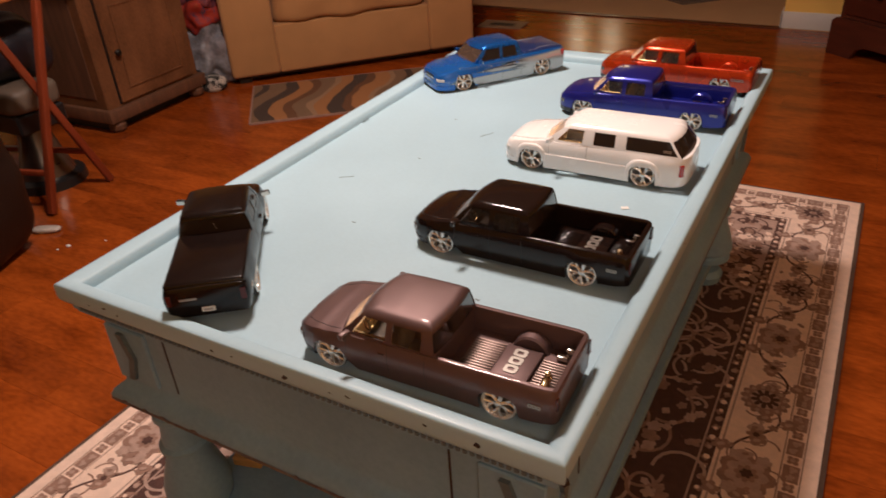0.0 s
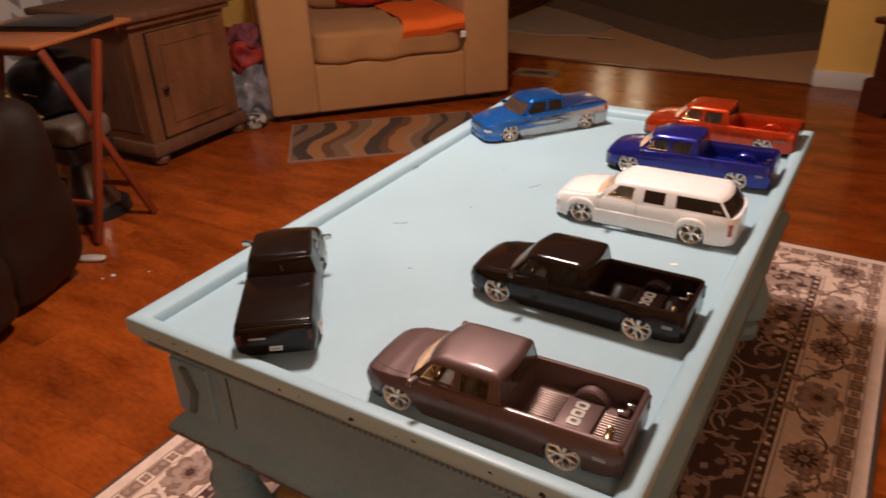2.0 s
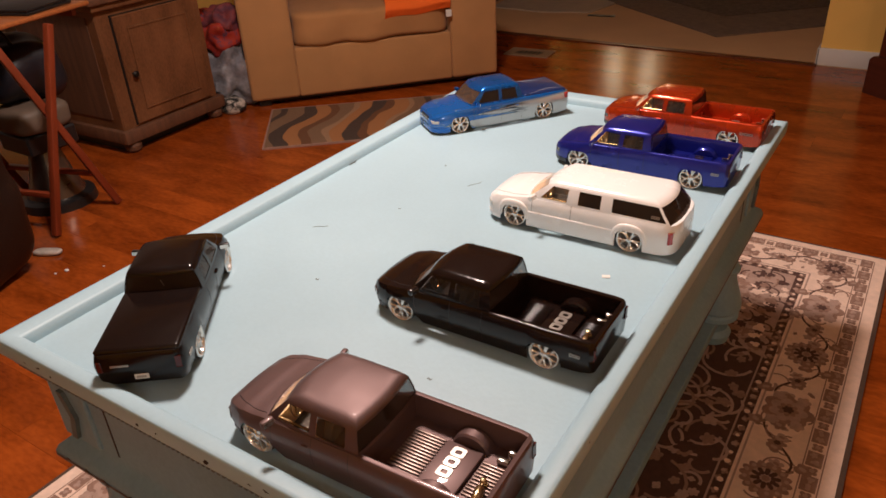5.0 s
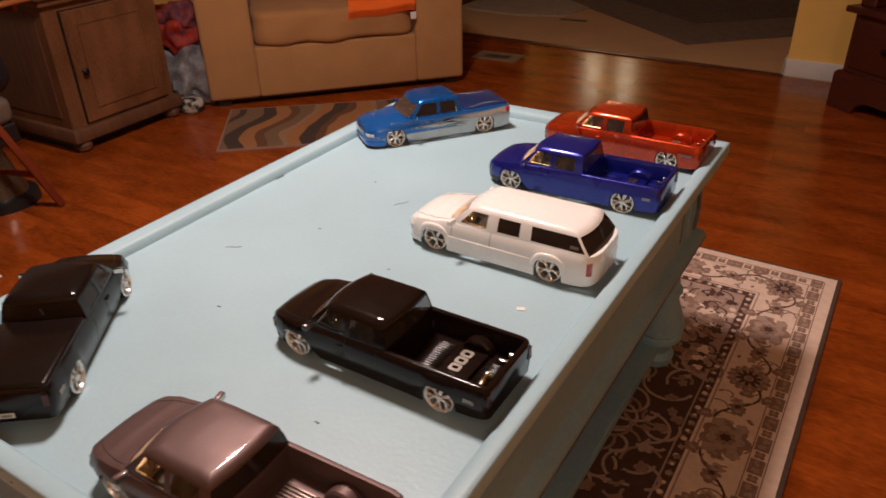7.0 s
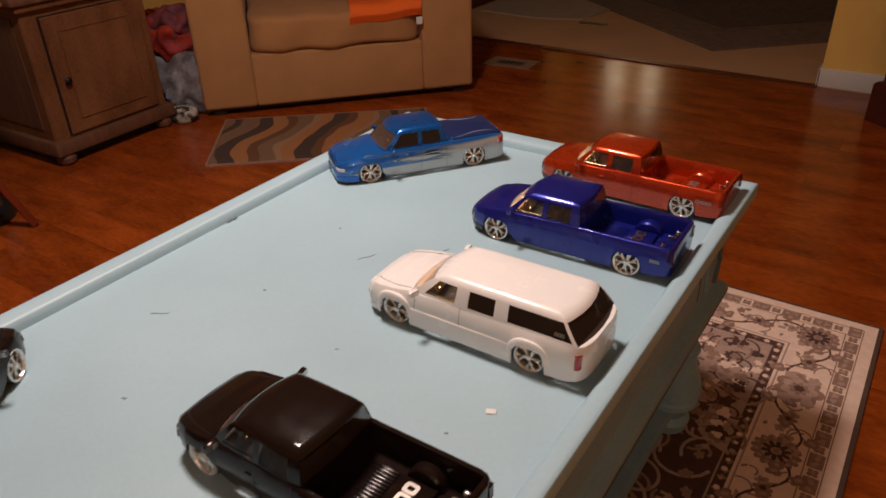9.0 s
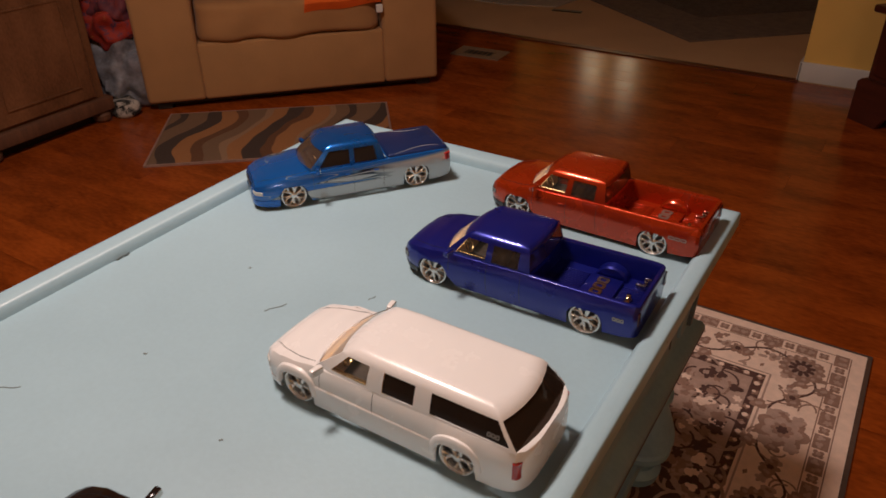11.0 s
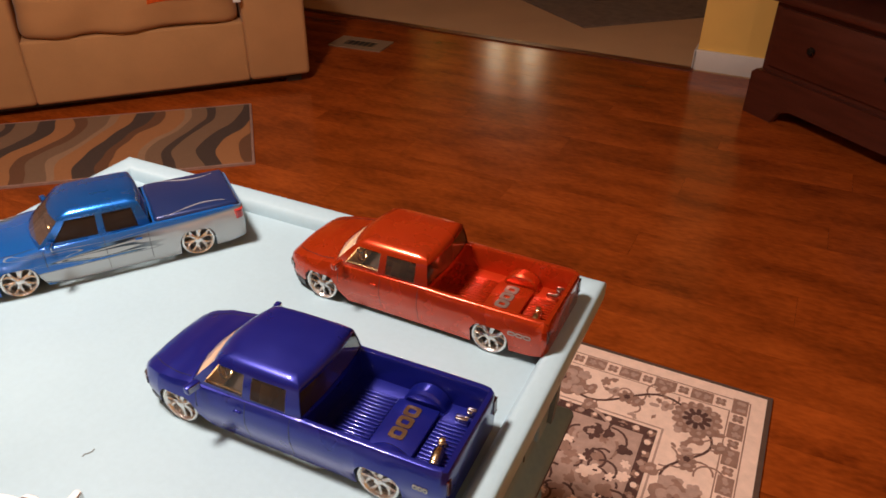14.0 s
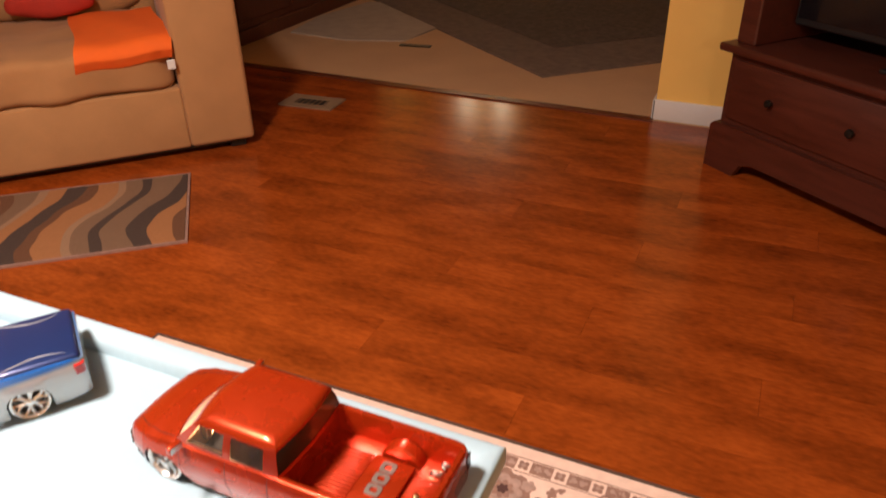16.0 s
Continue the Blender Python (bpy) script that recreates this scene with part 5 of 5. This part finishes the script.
part("knob", turned([(0.005, 0), (0.005, 0.01), (0.012, 0.014), (0.014, 0.020), (0.008, 0.026), (0.0001, 0.027)], 16), IRON, door, m=Matrix.Translation((0.010, 0.095, 0.315)) @ Euler((0, radians(90), 0)).to_matrix().to_4x4())
part("side_panel", boxed(-0.50, -0.06, -0.004, 0.0, 0.14, 0.55, bevel=0.001), RUSTIC_D, cab)

# ---- bag, blankets and dark cloth between cabinet and chair ----
BAG = stuff("grey_plastic_bag", (0.16, 0.155, 0.165), 0.35, vary=0.35, scale=22, bump=0.6, bump_scale=70, second=(0.24, 0.24, 0.27))
REDT = stuff("red_blanket_print", (0.42, 0.035, 0.012), 0.75, vary=0.45, scale=22, second=(0.50, 0.085, 0.012))
for n_ in REDT.node_tree.nodes:
    if n_.type == "VALTORGB":
        cr = n_.color_ramp
        for at_, col in ((0.40, (0.03, 0.04, 0.09, 1)), (0.47, (0.40, 0.03, 0.012, 1)), (0.58, (0.30, 0.022, 0.010, 1)), (0.66, (0.55, 0.16, 0.05, 1))):
            cr.elements.new(at_).color = col
NAVYT = stuff("navy_blanket_print", (0.03, 0.03, 0.08), 0.75, vary=0.3, scale=24, second=(0.25, 0.04, 0.03))
bm = bmesh.new()
puff(bm, -2.02, -1.70, 1.93, 2.14, 0.0, 0.30, 3, 18, lump=0.06, seed=8, freq=15)
solo("plastic_bag", bm, BAG, "crumpled grey plastic bag full of things on the floor", "bag")
bm = bmesh.new()
puff(bm, -2.01, -1.71, 1.94, 2.15, 0.225, 0.425, 3.2, 26, lump=0.050, seed=4, freq=17)
solo("printed_blanket", bm, REDT, "red printed blanket bundled on the grey bag", "blanket")
bm = bmesh.new()
puff(bm, -1.92, -1.70, 1.96, 2.12, 0.355, 0.455, 2.6, 18, lump=0.035, seed=11, freq=21)
solo("folded_blanket", bm, NAVYT, "navy and red printed cloth crumpled on the blanket", "blanket")
ZEBRA = stuff("black_white_cloth", (0.02, 0.02, 0.02), 0.8, vary=0.3, scale=24, second=(0.62, 0.58, 0.52))
zt = ZEBRA.node_tree
for n_ in zt.nodes:
    if n_.type == "VALTORGB":
        n_.color_ramp.interpolation = "CONSTANT"
        n_.color_ramp.elements[0].color, n_.color_ramp.elements[1].color = (0.02, 0.02, 0.02, 1), (0.55, 0.50, 0.44, 1)
        n_.color_ramp.elements[0].position, n_.color_ramp.elements[1].position = 0.0, 0.5
bm = bmesh.new()
puff(bm, -1.80, -1.66, 1.88, 1.99, 0.0, 0.075, 3, 10, lump=0.03, seed=2)
solo("patterned_cloth", bm, ZEBRA, "black and white patterned cloth crumpled on the floor", "cloth")

# ---- tray table ----
TRAYWOOD = stuff("orange_wood", (0.36, 0.115, 0.035), 0.35, vary=0.25, scale=7, bump=0.08, bump_scale=90, stretch=(1.5, 12, 12), coat=0.3)
REDWOOD = stuff("dark_red_wood", (0.20, 0.035, 0.012), 0.4, vary=0.25, scale=8, stretch=(8, 8, 1), coat=0.2)
tray = thing("tray_table", "folding wooden tray table with crossed red-brown legs", "tray table", pose(-1.345, 0.735, 0, 0, 0, 14))
bm = bmesh.new()
box(bm, -0.46, 0.0, 0.0, 0.46, 0.650, 0.666, 0.006, 3)
part("tabletop", bm, TRAYWOOD, tray)
part("apron", boxed(-0.43, -0.03, 0.04, 0.06, 0.625, 0.650), REDWOOD, tray)
part("apron", boxed(-0.43, -0.03, 0.40, 0.42, 0.625, 0.650), REDWOOD, tray)
inv = tray.matrix_world.inverted()


def stick(a, b, w, mat, parent, name, toward):
    """A square bar from a to b."""
    a, b = Vector(a), Vector(b)
    d = (b - a)
    m = d.to_track_quat("Z", "Y").to_matrix().to_4x4()
    m.translation = a
    return part(name, boxed(-w / 2, w / 2, -w / 2, w / 2, 0, d.length, bevel=w * 0.18, seg=2), mat, parent, m=toward @ m)


back = Vector((-0.37, -0.11, 0))
A0, A1 = Vector((-1.305, 0.745, 0.006)), Vector((-1.345, 0.955, 0.645))
B0, B1 = Vector((-1.343, 1.012, 0.006)), Vector((-1.372, 0.772, 0.645))
TRAY_PARTS = [(A0, A1), (B0, B1), (A0 + back, A1 + back), (B0 + back, B1 + back)]
for a, b_ in TRAY_PARTS:
    stick(a, b_, 0.024, REDWOOD, tray, "leg", inv)
stick(A0.lerp(A1, 0.2), A0.lerp(A1, 0.2) + back, 0.018, REDWOOD, tray, "stretcher", inv)
stick(B0.lerp(B1, 0.2), B0.lerp(B1, 0.2) + back, 0.018, REDWOOD, tray, "stretcher", inv)

bm = bmesh.new()
box(bm, -0.15, 0.15, -0.105, 0.105, 0.0, 0.011, 0.004, 2)
laptop = thing("laptop", "closed black laptop lying on the wooden tray table", "laptop", pose(-1.58, 0.98, 0.6663, 0, 0, 20))
part("base", bm, TRIM, laptop)
part("lid", boxed(-0.149, 0.149, -0.104, 0.104, 0.0115, 0.019, bevel=0.003, seg=2), TRIM, laptop)

# ---- leather sofa ----
LEATHER = stuff("dark_brown_leather", (0.015, 0.0072, 0.005), 0.46, vary=0.3, scale=8, bump=0.45, bump_scale=200, coat=0.0, spec=0.38)
sofa = thing("leather_sofa", "dark brown leather reclining sofa with padded arm", "sofa", pose(-1.115, 0.640, 0, 0, 0, 14.7))
bm = bmesh.new()
puff(bm, -0.95, -0.02, -0.33, 0.0, 0.0, 0.585, 7, 18, lump=0.02)
part("arm", bm, LEATHER, sofa)
bm = bmesh.new()
puff(bm, -0.95, -0.10, -0.37, -0.01, 0.44, 0.640, 4.5, 18, lump=0.03)
part("arm_pad", bm, LEATHER, sofa, "plump padded arm top")
bm = bmesh.new()
puff(bm, -0.9, -0.02, -1.15, -0.315, 0.27, 0.49, 5, 18, lump=0.03)
part("seat_cushion", bm, LEATHER, sofa)
bm = bmesh.new()
puff(bm, -0.55, 0.03, -1.15, -0.30, 0.02, 0.32, 7, 18, lump=0.025)
part("footrest", bm, LEATHER, sofa)
bm = bmesh.new()
puff(bm, -0.9, 0.0, -2.0, -1.16, 0.02, 0.50, 5, 12, lump=0.02)
part("seat_cushion", bm, LEATHER, sofa)
bm = bmesh.new()
puff(bm, -1.15, -0.72, -2.0, -0.05, 0.05, 0.95, 5, 12, lump=0.02)
part("backrest", bm, LEATHER, sofa)
STITCH = stuff("leather_seam", (0.06, 0.04, 0.03), 0.5, vary=0.2)
bm = bmesh.new()
tube(bm, [(-0.30 + 0.29 * math.sin(math.pi * k / 20), -0.335, 0.60 - 0.55 * k / 20) for k in range(19)], 0.0022, 6)
part("seam", bm, STITCH, sofa)

# ---- stool, bag and scraps by the sofa ----
stool = thing("stool", "low stool with greyish beige seat and tapered metal base", "stool", pose(-1.565, 0.925, -0.0))
bm = bmesh.new()
puff(bm, -0.10, 0.10, -0.10, 0.10, 0.28, 0.37, 5, 8, lump=0.006)
part("seat", bm, stuff("grey_beige_vinyl", (0.13, 0.095, 0.070), 0.6, vary=0.12), stool)
part("underframe", boxed(-0.09, 0.09, -0.09, 0.09, 0.215, 0.282, bevel=0.006), TRIM, stool)
part("pedestal", turned([(0.05, 0.216), (0.055, 0.18), (0.075, 0.10), (0.10, 0.035), (0.10, 0.03)], 24), stuff("brushed_silver", (0.22, 0.19, 0.165), 0.3, 0.9, vary=0.1), stool)
part("foot_ring", turned([(0.10, 0.04), (0.125, 0.03), (0.13, 0.0), (0.09, 0.0)], 24), TRIM, stool)
BAGM = stuff("black_nylon", (0.012, 0.012, 0.018), 0.45, vary=0.3, scale=14, bump=0.5, bump_scale=50)
bag = thing("black_bag", "black nylon bag on the stool behind the sofa", "bag", pose(-1.64, 0.96, 0.371))
bm = bmesh.new()
puff(bm, -0.17, 0.13, -0.13, 0.13, 0.0, 0.19, 3.4, 10, lump=0.03, seed=5)
part("body", bm, BAGM, bag)
bm = bmesh.new()
tube(bm, [(-0.08 + 0.16 * k / 10, -0.02, 0.17 + 0.06 * math.sin(math.pi * k / 10)) for k in range(11)], 0.007, 6)
part("strap", bm, TRIM, bag)
part("zip", boxed(-0.08, 0.06, -0.128, -0.118, 0.085, 0.091), CHROME, bag)
for x, y, r in ((-1.07, 0.628, 0.007), (-1.085, 0.60, 0.004), (-0.99, 0.70, 0.004)):
    bm = bmesh.new()
    puff(bm, -r, r, -r * 0.8, r * 0.8, 0.0, r * 0.8, 3, 4, lump=0.002, seed=x * 50)
    solo("paper_crumb", bm, PAPER, "tiny white scrap lying on the wood floor", "scrap", m=pose(x, y, 0.0003), group="scraps on the floor")
bm = bmesh.new()
puff(bm, -0.045, 0.045, -0.018, 0.018, 0.0, 0.016, 3, 6, lump=0.008, seed=9)
solo("wrapper", bm, stuff("wrapper_foil", (0.45, 0.40, 0.36), 0.35, vary=0.4, scale=40), "crumpled grey wrapper on the floor beside the sofa", "wrapper", m=pose(-1.225, 0.665, 0.0003, 0, 0, 30))
# wall hanging with triangles
hang = thing("curtain", "grey and white triangle-patterned curtain hanging on the wall", "curtain")
part("cloth", boxed(-2.598, -2.575, 0.1, 1.95, 0.25, 2.2), stuff("curtain_white", (0.55, 0.53, 0.52), 0.85, vary=0.06), hang)
rt = random.Random(3)
S3 = 0.105
mats3 = [stuff("curtain_grey", (0.25, 0.24, 0.25), 0.85, vary=0.08), stuff("curtain_mid", (0.38, 0.37, 0.38), 0.85, vary=0.08), stuff("curtain_pale", (0.62, 0.60, 0.58), 0.85, vary=0.05)]
bms = [bmesh.new() for _ in mats3]
for i in range(17):
    for j in range(10):
        y0, z0 = 0.12 + S3 * i, 0.27 + S3 * j
        for a in ((0, 0, 1, 0, 0, 1), (1, 0, 1, 1, 0, 1)):
            k = rt.choice((0, 1, 2, 2))
            sk = 0.5 * S3 * (j % 2)
            vs = [bms[k].verts.new((-2.5745 + d, min(1.94, y0 + S3 * a[n] + sk), z0 + S3 * a[n + 1])) for d in (0.0, 0.002) for n in (0, 2, 4)]
            bms[k].faces.new(vs[3:])
for b3, m3 in zip(bms, mats3):
    tagged(part("triangle_print", b3, m3, hang, smooth=0), kind="stuff")
# adjoining room: dark cabinet, pale runner and a floor outlet
side = thing("sideboard", "dark red-brown wooden sideboard in the adjoining room", "sideboard")
DARKRED = stuff("dark_red_sideboard", (0.085, 0.022, 0.010), 0.45, vary=0.3, scale=5, stretch=(8, 8, 1))
part("body", boxed(-2.6, -1.80, 4.02, 5.6, 0.06, 0.95, bevel=0.006), DARKRED, side)
part("plinth", boxed(-2.58, -1.78, 4.0, 5.62, 0.0, 0.08, bevel=0.006), DARKRED, side)
part("top", boxed(-2.62, -1.77, 3.99, 5.63, 0.95, 0.98, bevel=0.006), DARKRED, side)
for k in range(3):
    part("door", boxed(-1.80, -1.788, 4.06 + 0.51 * k, 4.54 + 0.51 * k, 0.12, 0.90, bevel=0.003), DARKRED, side)
bm = bmesh.new()
slab(bm, [(-1.70, 4.40), (-1.30, 4.36), (-0.98, 4.46), (-0.93, 4.80), (-1.20, 5.35), (-1.66, 5.30), (-1.76, 4.8)], 0, 0.008)
solo("door_mat", bm, stuff("pale_mat", (0.42, 0.34, 0.26), 0.9, vary=0.12, scale=14, bump=0.4, bump_scale=200), "pale beige mat on the floor of the adjoining room", "mat")
solo("floor_outlet", boxed(-0.09, 0.09, -0.02, 0.02, 0, 0.006, bevel=0.002), TRIM, "dark floor outlet cover in the beige floor", "outlet", m=pose(-0.88, 4.40, 0.0003, 0, 0, 8))

# ---- dark wood television stand ----
CHERRY = stuff("dark_cherry_wood", (0.074, 0.017, 0.009), 0.42, vary=0.35, scale=5, bump=0.1, bump_scale=70, stretch=(1, 9, 9), coat=0.05)
SCREEN = stuff("screen_black", (0.006, 0.006, 0.008), 0.12, vary=0.1)
ta = math.degrees(math.atan2(-0.44, 0.55))
tv = thing("tv_stand", "dark cherry wood television cabinet with bracket feet and drawers", "cabinet", pose(0.795, 3.355, 0, 0, 0, ta))
part("body", boxed(0.0, 1.35, 0.012, 0.42, 0.07, 0.405, bevel=0.004), CHERRY, tv)
part("cap", boxed(-0.030, 1.38, -0.022, 0.45, 0.405, 0.432, bevel=0.008, seg=3), CHERRY, tv)
bm = bmesh.new()
slab(bm, [(-0.018, 0.0), (0.11, 0.0), (0.135, 0.045), (0.18, 0.062), (1.17, 0.062), (1.215, 0.045), (1.24, 0.0), (1.368, 0.0), (1.368, 0.15), (1.35, 0.165), (0.0, 0.165), (-0.018, 0.15)], 0, 0.024)
part("plinth", bm, CHERRY, tv, "scalloped bracket plinth", m=Matrix.Translation((0, 0.012, 0)) @ Euler((radians(90), 0, 0)).to_matrix().to_4x4())
part("side_plinth", boxed(-0.018, 0.004, 0.012, 0.42, 0.0, 0.15, bevel=0.003), CHERRY, tv)
for x0, x1 in ((0.03, 0.66), (0.69, 1.32)):
    d = part("drawer", boxed(x0, x1, 0.0, 0.013, 0.185, 0.385, bevel=0.004, seg=2), CHERRY, tv)
    for x in (x0 + 0.17, x1 - 0.17):
        part("pull", turned([(0.006, 0), (0.006, 0.008), (0.014, 0.013), (0.012, 0.02), (0.0001, 0.022)], 14), IRON, d, m=Matrix.Translation((x, 0.0, 0.285)) @ Euler((radians(90), 0, 0)).to_matrix().to_4x4())
part("upright", boxed(0.0, 0.075, 0.02, 0.42, 0.432, 1.30, bevel=0.005), CHERRY, tv)
part("upright", boxed(1.275, 1.35, 0.02, 0.42, 0.432, 1.30, bevel=0.005), CHERRY, tv)
part("top", boxed(-0.02, 1.37, 0.0, 0.43, 1.30, 1.34, bevel=0.006), CHERRY, tv)
part("back_panel", boxed(0.075, 1.275, 0.39, 0.42, 0.432, 1.30), TRIM, tv)
tel = thing("television", "black flat television standing in the cabinet", "television", tv.matrix_world.copy())
part("stand", boxed(0.45, 0.90, 0.10, 0.30, 0.4325, 0.445, bevel=0.004), TRIM, tel)
part("neck", boxed(0.62, 0.73, 0.17, 0.21, 0.445, 0.50), TRIM, tel)
part("case", boxed(0.09, 1.26, 0.165, 0.215, 0.49, 1.16, bevel=0.006), TRIM, tel)
part("screen", boxed(0.105, 1.245, 0.160, 0.1655, 0.515, 1.145), SCREEN, tel)

# ---- lamps out of view ----
GLOW = bpy.data.materials.new("bulb_glow")
GLOW.use_nodes = True
g = GLOW.node_tree.nodes["Principled BSDF"]
g.inputs["Emission Color"].default_value, g.inputs["Emission Strength"].default_value = (1.0, 0.78, 0.52, 1), 4.2
fixture = thing("ceiling_lamp", "brass ceiling lamp fitting on a short rod", "ceiling lamp", pose(-0.02, 0.82, 0))
part("canopy", turned([(0.001, 2.449), (0.07, 2.445), (0.06, 2.40), (0.02, 2.385), (0.001, 2.38)], 20), BRASS, fixture)
part("rod", turned([(0.012, 2.39), (0.012, 2.30), (0.03, 2.29), (0.001, 2.28)], 12), BRASS, fixture)
# Stand invented for the added fill light, out of view
fl = thing("fill_light_stand", "unseen floor lamp stand added under the fill light", "floor lamp", pose(1.85, -1.45, 0))
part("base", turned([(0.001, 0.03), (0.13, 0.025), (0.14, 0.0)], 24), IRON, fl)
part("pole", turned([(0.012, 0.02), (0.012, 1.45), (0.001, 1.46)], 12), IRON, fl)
# two glowing sconces in the adjoining room, seen mirrored in the floor
for x in (-2.38, -1.93):
    sc = thing("wall_sconce", "lit wall sconce with a white glass shade", "wall lamp", pose(x, 8.80, 1.75), group="sconces")
    part("shade", turned([(0.06, -0.28), (0.085, -0.1), (0.085, 0.2), (0.06, 0.28)], 16), GLOW, sc)
    part("bracket", boxed(-0.03, 0.03, 0.0, 0.05, -0.06, 0.06), IRON, sc)

# ---- floor planks ----
PW, PL = 0.128, 1.285
X0, X1 = -2.598, 2.398
shapes = {}


def plank_mesh(length):
    key = round(length, 3)
    if key not in shapes:
        shapes[key] = mesh_of("plank", boxed(-length / 2 + 0.0003, length / 2 - 0.0003, -PW / 2 + 0.0003, PW / 2 - 0.0003, -0.012, 0.0), WOOD_FLOOR, 0)
    return shapes[key]


row = 0
y = -2.35
while y < 3.62 - PW / 2:
    x = X0 - ((row * 0.41) % PL)
    while x < X1:
        a, b_ = max(x, X0), min(x + PL, X1)
        if b_ - a > 0.02:
            o = new("plank", plank_mesh(b_ - a))
            o.parent = floor
            o.matrix_local = pose((a + b_) / 2, y, 0.0)
        x += PL
    y += PW
    row += 1
bm = bmesh.new()
slab(bm, [(X0, y - PW / 2 + 0.0004), (X1, y - PW / 2 + 0.0004), (X1, seam_y(X1) + 0.02), (X0, seam_y(X0) + 0.02)], -0.012, 0.0)
part("plank", bm, WOOD_FLOOR, floor)
